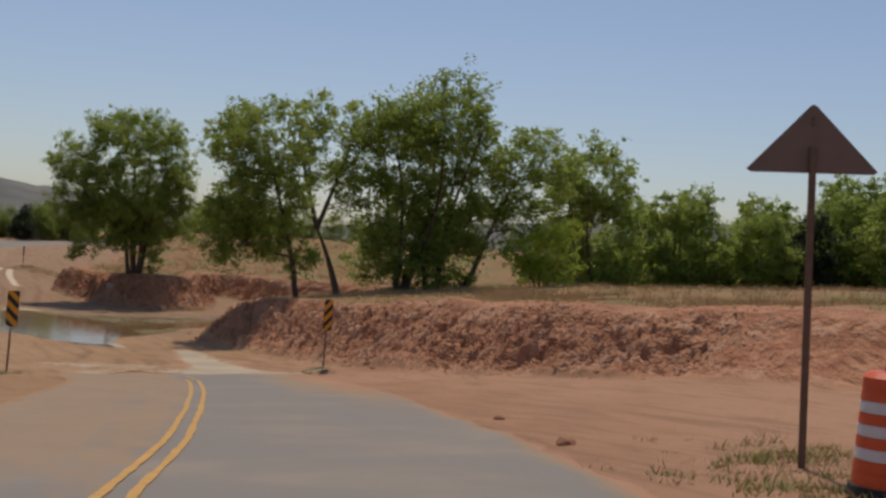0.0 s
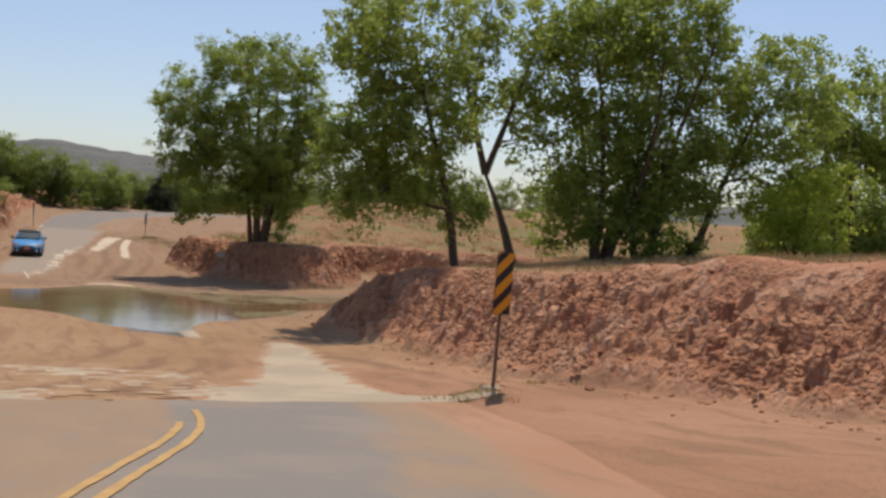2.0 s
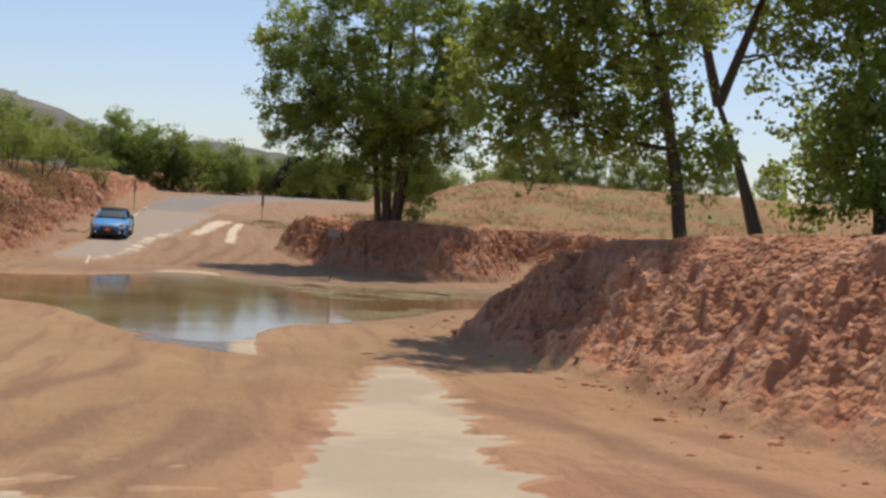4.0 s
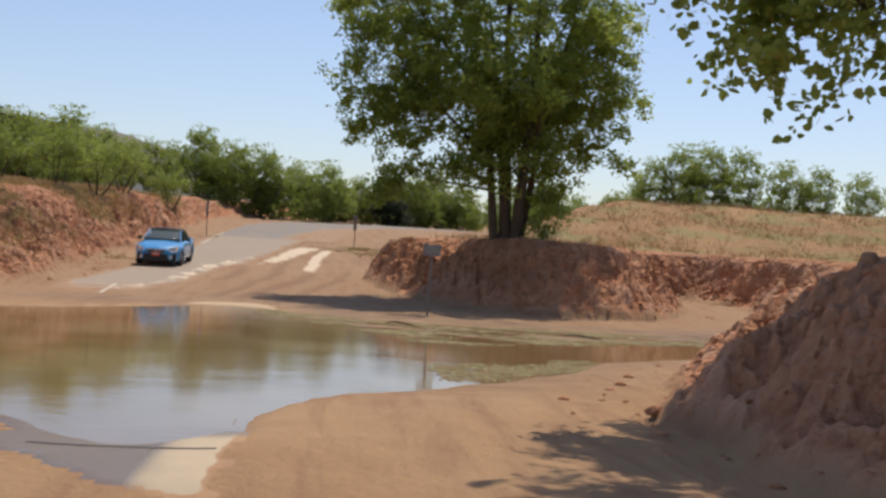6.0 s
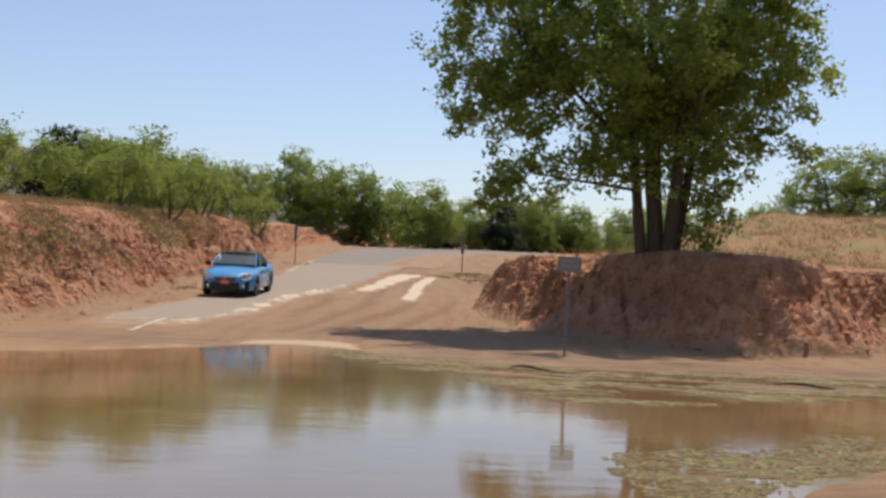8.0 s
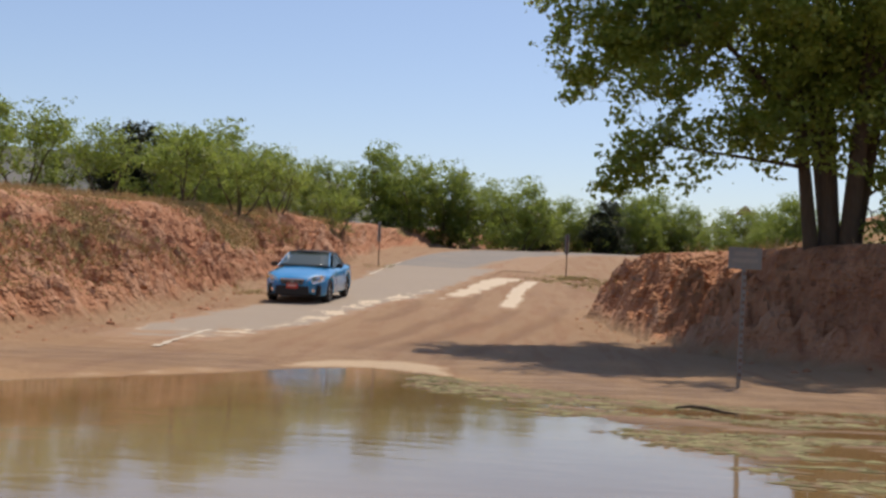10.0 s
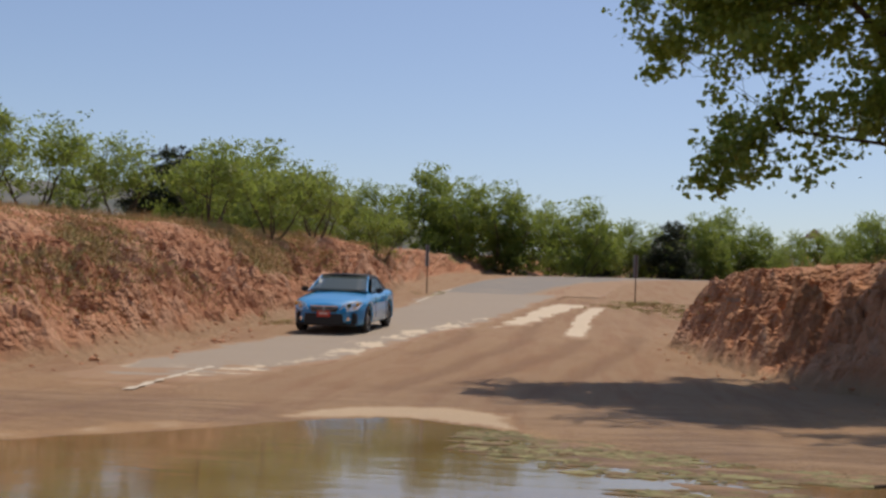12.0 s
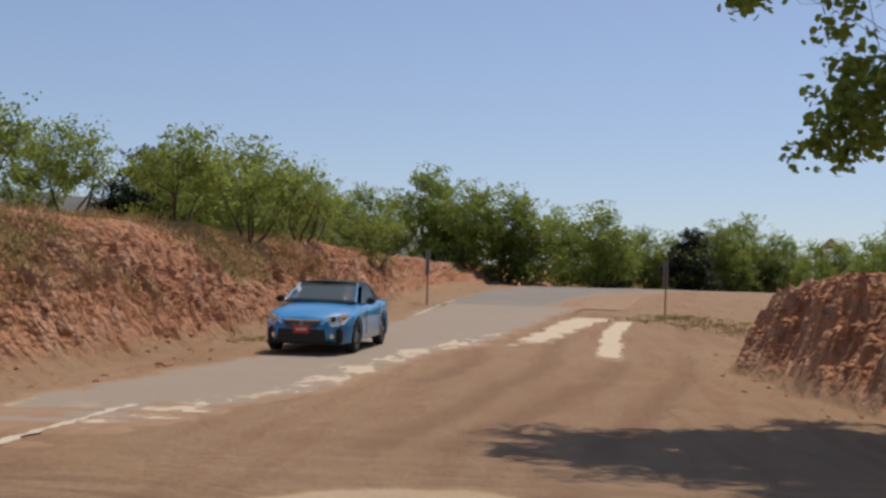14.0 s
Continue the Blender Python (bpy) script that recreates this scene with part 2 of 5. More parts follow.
def cells(x, y, seed):
    """Broken blocks: each block's own number, and how far a place lies from the nearest crack."""
    x, y = np.asarray(x, float), np.asarray(y, float)
    xi, yi = np.floor(x).astype(np.int64), np.floor(y).astype(np.int64)
    first, second, own = np.full(x.shape, 1e9), np.full(x.shape, 1e9), np.zeros(x.shape)
    for i in (-1, 0, 1):
        for j in (-1, 0, 1):
            cx, cy = xi + i, yi + j
            d = (cx + lattice(cx, cy, seed) - x) ** 2 + (cy + lattice(cx, cy, seed + 1) - y) ** 2
            nearer = d < first
            second = np.where(nearer, first, np.minimum(second, d))
            own = np.where(nearer, lattice(cx, cy, seed + 2), own)
            first = np.minimum(first, d)
    return own, np.sqrt(second) - np.sqrt(first)


def smooth(a, b, v):
    t = np.clip((np.asarray(v, float) - a) / (b - a), 0, 1)
    return t * t * (3 - 2 * t)


def rounded(points, times=2):
    p = [Vector(q) for q in points]
    for _ in range(times):
        p = [q for a, b in zip(p, p[1:] + p[:1]) for q in (a * 0.75 + b * 0.25, a * 0.25 + b * 0.75)]
    return np.array([tuple(q) for q in p])


def inside(poly, x, y):
    """Signed distance to an outline, positive within."""
    x, y = np.asarray(x, float), np.asarray(y, float)
    best, odd = np.full(x.shape, 1e18), np.zeros(x.shape, bool)
    for (ax, ay), (bx, by) in zip(poly, np.roll(poly, -1, axis=0)):
        ex, ey = bx - ax, by - ay
        t = np.clip(((x - ax) * ex + (y - ay) * ey) / (ex * ex + ey * ey + 1e-12), 0, 1)
        best = np.minimum(best, (x - ax - t * ex) ** 2 + (y - ay - t * ey) ** 2)
        cross = ((ay > y) != (by > y)) & (x < ex * (y - ay) / (ey if abs(ey) > 1e-12 else 1e-12) + ax)
        odd ^= cross
    return np.where(odd, 1, -1) * np.sqrt(best)


# ---- lie of the land ----
ROAD_Y = (-120, -60, -42, -34, -25, -21, -15, -10, -3, 5, 42, 75, 84, 92, 99, 104, 110)
ROAD_X = (-62, -28, -18.5, -15.2, -11.9, -10.4, -8.5, -7.0, -5.1, -4.9, -4.8, -4.6, -3.4, 0.0, 6.0, 14.0, 30.0)
LEVEL_Y = (-120, -60, -34.6, -26, -17, -9, -3.6, 0, 5, 9.6, 17, 20.3, 30, 41.8, 47, 51, 62, 67, 72.3, 80, 88, 100, 160)
LEVEL_Z = (8.0, 5.6, 4.03, 3.4, 2.6, 1.9, 1.36, 1.16, 0.76, 0.42, 0.08, 0.0, -0.28, 0.03, 0.14, 0.3, 0.85, 1.3, 1.75, 2.5, 3.2, 3.7, 4.6)
fine_y = np.linspace(-120, 160, 1121)


def soft_interp(xs, ys):
    v = np.interp(fine_y, xs, ys)
    k = np.hanning(19)
    return np.convolve(np.pad(v, 9, mode="edge"), k / k.sum(), mode="valid")


LEVEL, CENTRE = soft_interp(LEVEL_Y, LEVEL_Z), soft_interp(ROAD_Y, ROAD_X)

EMBANKMENT = rounded(((2.0, 21.2), (3.0, 17.5), (2.7, 12), (2.5, 8), (2.2, 4), (2.7, 0), (3.4, -6), (4.6, -12), (8, -19), (16, -28),
                      (60, -60), (400, -60), (400, 33), (40, 36), (16, 33), (8, 31.5), (4.6, 29), (3.0, 25.5)))
MOUND = rounded(((14, 78), (7, 71), (3.4, 65), (1.2, 61), (0.2, 57.5), (0.3, 53), (1.5, 48.5), (3.6, 44.6), (7, 44.0), (9.8, 46), (11.6, 50),
                 (13.0, 56.5), (14.2, 51.5), (17, 49), (25, 46), (60, 44), (400, 44), (400, 90), (30, 88), (18, 86)))
LEFT_BANK = rounded(((-10.2, 45), (-10.4, 54), (-10.9, 61), (-10.6, 66), (-9.6, 74), (-9.2, 82), (-9.0, 90), (-5, 104), (4, 116),
                     (40, 130), (40, 400), (-400, 400), (-400, 28), (-30, 35), (-17, 39), (-12, 41)))
POND = rounded(((-2.5, 20.0), (-1.8, 23.8), (0.2, 25.6), (1.7, 27.2), (3.2, 30.3), (5.2, 32), (9, 34.5), (14, 36.5), (24, 38), (24, 41),
                (12, 40), (7, 38.9), (3, 38.6), (0, 38.6), (-1.4, 39.4), (-2.6, 41), (-4.1, 42.6), (-5.6, 40.4), (-7.5, 37.9),
                (-9.5, 36.3), (-16, 34.5), (-28, 34), (-28, 30), (-14, 29), (-8.7, 27.9), (-7, 26.9), (-5.6, 23.6), (-4.4, 21)), 2)


def crags(x, y):
    """Relief of broken earth in three sizes of clod, and a number for each clod's tone."""
    wx, wy = x + 0.45 * fbm(x * 1.2, y * 1.2, 3, 81), y + 0.45 * fbm(x * 1.2, y * 1.2, 3, 83)
    relief, tone = 0.0, 0.0
    for scale, size, crack, share, seed in ((0.8, 0.28, 0.06, 0.40, 401), (1.9, 0.30, 0.07, 0.34, 411), (4.4, 0.22, 0.05, 0.26, 421)):
        own, gap = cells(wx * scale, wy * scale, seed)
        facet = (own * 7.0 % 1.0 - 0.5) * (wx * scale % 1.0 - 0.5) + (own * 13.0 % 1.0 - 0.5) * (wy * scale % 1.0 - 0.5)
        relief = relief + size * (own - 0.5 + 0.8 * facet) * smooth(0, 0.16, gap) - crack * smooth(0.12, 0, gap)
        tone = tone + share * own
    return relief, tone


def land(x, y, tone=None):
    """Height of the ground, and how far it is bank, dry grass, and wet mud (below 0: dried silt). tone: takes up the clods' tones."""
    x, y = np.asarray(x, float), np.asarray(y, float)
    yy = np.clip(y, -120, 160)
    level = np.interp(yy, fine_y, LEVEL)
    off = x - np.interp(yy, fine_y, CENTRE)
    z = np.maximum(level, 0.05)
    near = smooth(24, 8, y)
    z = z + near * 0.06 * np.clip(off - 4.5, 0, 7) * smooth(-26, -12, y) + near * 0.02 * np.clip(-off - 5, 0, 20)
    z = z + 0.02 * np.clip(-off - 5, 0, 15) * smooth(46, 40, y) * smooth(20, 28, y) * 0.5
    far = smooth(60, 400, np.hypot(x, y - 40))
    z = z * (1 - far) + 4.5 * far
    lumps = fbm(x * 0.8, y * 0.8, 4, 3)
    off_road = smooth(3.6, 5.5, np.abs(off))
    z = z + lumps * (0.05 + 0.10 * off_road)
    # sand heaped round the foot of the near marker
    z = z + 0.20 * np.exp(-((x - 0.2) ** 2 + ((y - 0.3) * 0.9) ** 2) / 0.42)
    # tracks in the sand beside the water
    z = z + 0.05 * off_road * fbm(x * 3, y * 0.5, 3, 40) * smooth(4, 12, y) * smooth(48, 40, y)
    # the pond's bed
    d = inside(POND, x + 0.5 * fbm(x * 0.9, y * 0.9, 3, 11), y + 0.5 * fbm(x * 0.9, y * 0.9, 3, 17))
    shore = smooth(3.0, 0.0, -d)
    z = np.where(d > 0, -0.30 * smooth(-0.2, 2.2, d) + 0.01, z * (1 - shore) + (0.012 + 0.05 * np.clip(-d, 0, 3) + 0.02 * lumps) * shore)
    # mud flats under the algae, just about awash
    flat_edge = np.interp(x, (-3.2, -2.2, -0.6, 0.3, 2.0, 4.0, 7.0, 16.0), (39.9, 38.8, 36.0, 34.0, 34.0, 35.2, 36.6, 37.8))
    flats = smooth(-0.3, 0.6, y - flat_edge) * (d > -0.3) * smooth(-3.0, -2.2, x) * (y > 30)
    z = z * (1 - flats) + flats * (-0.004 + 0.085 * fbm(x * 0.5, y * 1.9, 4, 25))
    # a muddy shoal off the near shore
    shoal = smooth(0.9, 0.1, np.abs((y - 27.2) - 0.95 * (x - 0.4)) - 0.3) * smooth(0.1, 0.6, x) * smooth(3.7, 2.6, x) * (d > -0.3)
    z = z * (1 - shoal) + shoal * (-0.012 + 0.07 * fbm(x * 1.1, y * 1.6, 4, 26))
    wet = smooth(-0.1, 0.25, d + 0.4 * fbm(x * 2, y * 2, 3, 23)) * 0.9
    silt = smooth(-0.5 - 0.6 * smooth(2.2, 0.8, np.hypot(x + 3.7, y - 43)), -0.25, d + 0.7 * fbm(x * 1.3, y * 1.3, 3, 27)) * smooth(0.15, -0.05, d) * (0.2 + 0.8 * smooth(0, -3, x)) * np.maximum(smooth(31, 35, y), 0.3) * (0.5 + 0.5 * smooth(2.4, 1.0, np.hypot(x + 3.7, y - 43)))
    wet = np.maximum(wet, 0.55 * smooth(-2.6, -0.1, d + 1.4 * fbm(x * 0.8, y * 0.8, 3, 29)) * smooth(-1.5, 1.0, x) * smooth(42, 40, y))
    wet = np.maximum(wet, (0.4 + 0.5 * smooth(-2.5, -0.5, x)) * smooth(-5.0, -0.3, d + 2.4 * fbm(x * 0.7, y * 0.7, 3, 33)) * smooth(37, 40, y))
    wet = np.maximum(wet, 0.6 * smooth(3.4, 1.0, np.hypot((x + 7.6) * 0.7, (y - 41.2) * 1.2) + 1.6 * fbm(x * 0.6, y * 0.9, 3, 35)))
    bank, grass = np.zeros_like(z), np.zeros_like(z)
    warp = 0.55 * fbm(x * 0.55, y * 0.55, 3, 31) + 0.35 * fbm(x * 1.7, y * 1.7, 3, 37)
    set_back = inside(EMBANKMENT, x, y)
    berm = smooth(10, 3, y) * smooth(-30, -20, y)
    e_top = 3.45 - 0.045 * np.clip(y, -12, 28) + 0.075 * np.clip(x - 8, 0, 20)
    e_top = e_top + berm * (0.35 * smooth(2.0, 3.4, set_back) * smooth(7.5, 5.0, set_back) + 0.5 * fbm(x * 0.5, y * 0.5, 2, 63))
    m_top = 2.4 + 0.02 * np.clip(y - 55, 0, 40) + 3.0 * smooth(56, 82, y) * smooth(3, 14, x)
    l_top = 3.15 + 0.035 * np.clip(y - 48, 0, 60) + 0.05 * np.clip(-x - 15, 0, 40)
    for poly, top, width, power, edge in ((EMBANKMENT, e_top, 3.4, 0.85, 0.25), (MOUND, m_top, 1.15 + 1.35 * smooth(0.6, 3.4, x), 0.85, 0.35), (LEFT_BANK, l_top, 6.0 - 2.6 * smooth(56, 66, y), 0.66, 0.8)):
        d = inside(poly, x, y) + warp * 1.3
        r = np.clip(d / width, 0, 1) ** power
        if poly is MOUND:
            r = np.interp(np.clip(d / width, 0, 1), (0, 0.3, 0.6, 0.85, 1.0), (0, 0.30, 0.60, 0.90, 1.0))
        if poly is LEFT_BANK:
            r = np.interp(np.clip(d / width, 0, 1), (0, 0.05, 0.14, 0.45, 0.8, 1.0), (0, 0.05, 0.26, 0.52, 0.86, 1.0))
        r = np.where(r > 0.88, 0.88 + 0.12 * np.sin(np.clip((r - 0.88) / 0.12, 0, 1) * math.pi / 2), r)
        band = 4 * r * (1 - r)
        wx, wy = x + 0.5 * fbm(x * 1.2, y * 1.2, 3, 81), y + 0.5 * fbm(x * 1.2, y * 1.2, 3, 83)
        clods = 0.42 * smooth(0.42, 0.58, value_noise(wx * 0.95, wy * 0.95, 51)) + 0.30 * smooth(0.42, 0.56, value_noise(wx * 2.1, wy * 2.1, 53))
        clods = clods + 0.10 * smooth(0.42, 0.6, value_noise(wx * 4.3, wy * 4.3, 55)) + fbm(x * 3.4, y * 3.4, 2, 57) * 0.15 - 0.34
        along = np.arctan2(np.minimum(x, 11) - 6.5, 53 - y) * 7.0 + np.maximum(x - 11, 0) if poly is MOUND else y
        crag, face = np.zeros_like(z), (band > 0.002) & (np.abs(x) < 60)
        if face.any():
            fine = 1.75 if poly is EMBANKMENT else 1.0
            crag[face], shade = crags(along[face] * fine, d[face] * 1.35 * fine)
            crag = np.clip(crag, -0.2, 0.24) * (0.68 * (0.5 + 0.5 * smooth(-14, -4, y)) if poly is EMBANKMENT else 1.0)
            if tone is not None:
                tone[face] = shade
        gully = 1 - np.abs(2 * value_noise(along * 0.9 + d * 0.7 + warp, d * 0.45, 87) - 1) + 0.5 * (1 - np.abs(2 * value_noise(along * 2.3 + d * 1.2, d * 0.8, 89) - 1)) - 0.75
        clods = clods + (0.40 if poly is MOUND else 0.12) * gully
        lift = np.maximum(top + fbm(x * 0.3, y * 0.3, 3, 61) * 0.3 - z, 0)
        rill = np.abs(fbm(x * 0.9 + y * 0.5, y * 0.9 - x * 0.5, 3, 71)) * 1.6
        broken = (0.35 + 0.85 * smooth(0.3, 0.65, value_noise(x * 0.2, y * 0.2, 131))) * np.clip(lift, 0, 1)
        z = z + lift * r + band * np.clip((clods + rill * 0.5 - 0.15) * 0.6, -0.22, 0.3) * broken + band * crag * (0.55 + 0.45 * broken) * np.clip(lift, 0, 1)
        # beds of harder earth stand out as sloping ledges
        bed = lift * r / 0.55 + (-1.25 if poly is MOUND else 0.13) * along + 1.1 * fbm(x * 0.35, y * 0.35, 3, 431)
        stair = np.floor(bed) + smooth(0.45, 0.95, bed - np.floor(bed)) - bed + 0.3
        z = z + band * stair * {id(EMBANKMENT): 0.07, id(MOUND): 0.40, id(LEFT_BANK): 0.42}[id(poly)] * smooth(0.30, 0.6, value_noise(x * 0.3, y * 0.3, 437)) * np.clip(lift, 0, 1)
        strength = smooth(0.02, 0.15, r) * np.clip(lift, 0, 1)
        bank = np.maximum(bank * (1 - smooth(0.9, 1, r)), strength)
        grass = np.maximum(grass, smooth(width * 0.85, width + edge * 2, d - (4.0 * berm if poly is EMBANKMENT else 0)))
        wet = wet * (1 - strength)
        if poly is LEFT_BANK:
            grass = np.maximum(grass, 0.85 * smooth(-0.02, 0.14, fbm(x * 0.4, y * 0.4, 3, 141)) * smooth(0.25, 0.6, r))
    return z, bank, grass, np.where(silt > wet, -silt, wet)


def ground(x, y):
    return float(land(np.array([x]), np.array([y]))[0][0])


def axis(stretches, far_lo, far_hi):
    """Grid lines: fine over the given stretches (from, to, step), wider and wider outside them."""
    inner = [v for lo, hi, step in stretches for v in np.arange(lo, hi - step * 0.5, step)] + [stretches[-1][1]]
    for sign, edge, fine, far in ((1, inner[-1], stretches[-1][2], far_hi), (-1, inner[0], stretches[0][2], far_lo)):
        v, step, more = edge, fine, []
        while sign * (far - v) > 0:
            step *= 1.22
            v += sign * step
            more.append(v)
        inner = inner + more if sign > 0 else more[::-1] + inner
    return np.array(inner)


def sheet(name, xs, ys, z, mat, layers=()):
    nx, ny = len(xs), len(ys)
    gx, gy = np.meshgrid(xs, ys)
    verts = np.stack([gx.ravel(), gy.ravel(), z.ravel()], 1)
    i = (np.arange(ny - 1)[:, None] * nx + np.arange(nx - 1)[None]).ravel()
    faces = np.stack([i, i + 1, i + 1 + nx, i + nx], 1)
    me = bpy.data.meshes.new(name)
    me.vertices.add(len(verts))
    me.vertices.foreach_set("co", verts.ravel())
    me.loops.add(faces.size)
    me.loops.foreach_set("vertex_index", faces.ravel().astype(np.int32))
    me.polygons.add(len(faces))
    me.polygons.foreach_set("loop_start", np.arange(0, faces.size, 4, dtype=np.int32))
    me.polygons.foreach_set("use_smooth", np.ones(len(faces), bool))
    for key, data in layers:
        a = me.attributes.new(key, "FLOAT", "POINT")
        a.data.foreach_set("value", data.ravel().astype(np.float32))
    me.update(calc_edges=True)
    me.materials.append(mat)
    return new(name, me)


xs = axis(((-17, -9.4, 0.07), (-9.4, 1.4, 0.12), (1.4, 16, 0.085)), -2600, 2600)
ys = axis(((-14, 24, 0.09), (24, 42, 0.12), (42, 66, 0.075), (66, 76, 0.12)), -2600, 2600)
GX, GY = np.meshgrid(xs, ys)
CLOD_TONE = np.full_like(GX, 0.5)
GZ, BANK, GRASS, WET = land(GX, GY, CLOD_TONE)
road_off = np.abs(GX - np.interp(np.clip(GY, -120, 160), fine_y, CENTRE))
sunk = np.where((GY > 73) & (GY < 108), 0.03 * smooth(3.6, 3.2, road_off), 0)
sunk = np.where((GY < 2) & (GY > -118), 0.03 * smooth(4.8, 4.2, road_off), sunk)
# wheel tracks worn into the sand of the far ramp
wander = 1.3 * fbm(GX * 0.12, GY * 0.14, 3, 151)
TRACK = np.zeros_like(GX)
for k, (start, drift) in enumerate(((0.2, 0.10), (1.5, 0.10), (0.9, 0.17), (2.3, 0.16), (-0.8, 0.05))):
    lane = start + drift * np.clip(GY - 46, 0, 30) - 0.0016 * np.clip(GY - 46, 0, 30) ** 2
    signed = GX - np.interp(np.clip(GY, -120, 160), fine_y, CENTRE)
    TRACK = np.maximum(TRACK, smooth(0.36, 0.08, np.abs(signed - lane + wander)) * smooth(0.35, 0.6, value_noise(GX * 0.5, GY * 0.18, 160 + k)))
TRACK = TRACK * smooth(43.5, 46, GY) * smooth(76, 70, GY) * (1 - BANK)
# and into the sand that leads down to the water
for k, (a, b, c) in enumerate(((-7.4, -4.6, -2.9), (-6.0, -3.5, -2.1), (-5.2, -3.0, -1.6), (-8.6, -6.2, -3.8), (1.2, 0.9, -0.6))):
    lane = np.interp(GY, (1, 9, 18), (a, b, c)) + 0.5 * wander
    worn = smooth(0.34, 0.08, np.abs(GX - lane)) * smooth(0.30, 0.55, value_noise(GX * 0.6, GY * 0.22, 170 + k))
    TRACK = np.maximum(TRACK, worn * smooth(0.5, 2.5, GY) * smooth(19.5, 17, GY) * (1 - BANK))
rugged = BANK[:-1, :-1].ravel() > 0.35
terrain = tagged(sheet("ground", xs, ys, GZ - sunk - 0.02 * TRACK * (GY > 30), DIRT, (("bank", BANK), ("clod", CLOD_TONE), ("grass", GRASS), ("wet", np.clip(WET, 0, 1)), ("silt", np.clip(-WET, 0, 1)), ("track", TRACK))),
                 "red sandy earth with cut banks and dry grass", "ground", kind="structure")
terrain.data.polygons.foreach_set("use_smooth", ~rugged)


def strip(name, v, sand_of, mat, label, lift=0.012, right=3.55, pale_of=None, left=-3.55, damp_of=None):
    u = np.linspace(left, right, int(8 * (right - left)))
    c = np.interp(v, fine_y, CENTRE)
    slope = np.gradient(c, v)
    nx, ny = 1 / np.hypot(1, slope), -slope / np.hypot(1, slope)
    X = c[:, None] + u[None] * nx[:, None]
    Y = v[:, None] + u[None] * ny[:, None]
    U, V = np.broadcast_to(u, X.shape), np.broadcast_to(v[:, None], X.shape)
    sand = np.maximum(sand_of(X, Y, U, V), np.maximum(smooth(left + 0.85, left + 0.15, U), smooth(right - 0.9, right - 0.15, U)))
    Z = land(X, Y)[0] + lift - 0.03 * smooth(0.90, 0.99, sand)
    n, m = X.shape
    i = (np.arange(n - 1)[:, None] * m + np.arange(m - 1)[None]).ravel()
    faces = np.stack([i, i + 1, i + 1 + m, i + m], 1)
    faces = faces[(sand.ravel()[faces] < 0.999).any(axis=1)]      # what is wholly buried is left to the ground
    ob = mesh_object(name, np.stack([X.ravel(), Y.ravel(), Z.ravel()], 1).tolist(), faces.tolist(), mat, smooth=True)
    a = ob.data.attributes.new("sand", "FLOAT", "POINT")
    a.data.foreach_set("value", sand.ravel().astype(np.float32))
    if pale_of:
        a = ob.data.attributes.new("pale", "FLOAT", "POINT")
        a.data.foreach_set("value", pale_of(X, Y, U, V).ravel().astype(np.float32))
    if damp_of:
        a = ob.data.attributes.new("damp", "FLOAT", "POINT")
        a.data.foreach_set("value", np.clip(damp_of(X, Y, U, V), 0, 1).ravel().astype(np.float32))
    return tagged(ob, label, "road", kind="structure")


def near_sand(x, y, u, v):
    wide = 0.74 * smooth(0.3, -0.5, u) * smooth(-34, -20, v)
    right = 0.5 * smooth(1.6, 4.0, u) * smooth(-24, -12, v) + 0.38 * smooth(1.0, 2.8, u + 0.8 * fbm(x * 0.4, y * 0.4, 3, 173)) * smooth(-14, -7, v)
    wide = wide - 0.12 * smooth(0.25, 0.05, np.abs(u + 1.1 + 0.02 * (v + 12) + 0.3 * fbm(u * 0.5, v * 0.2, 2, 171))) * smooth(-30, -24, v)
    return np.maximum.reduce([wide, right, 0.30 * smooth(-6, 0, v)])


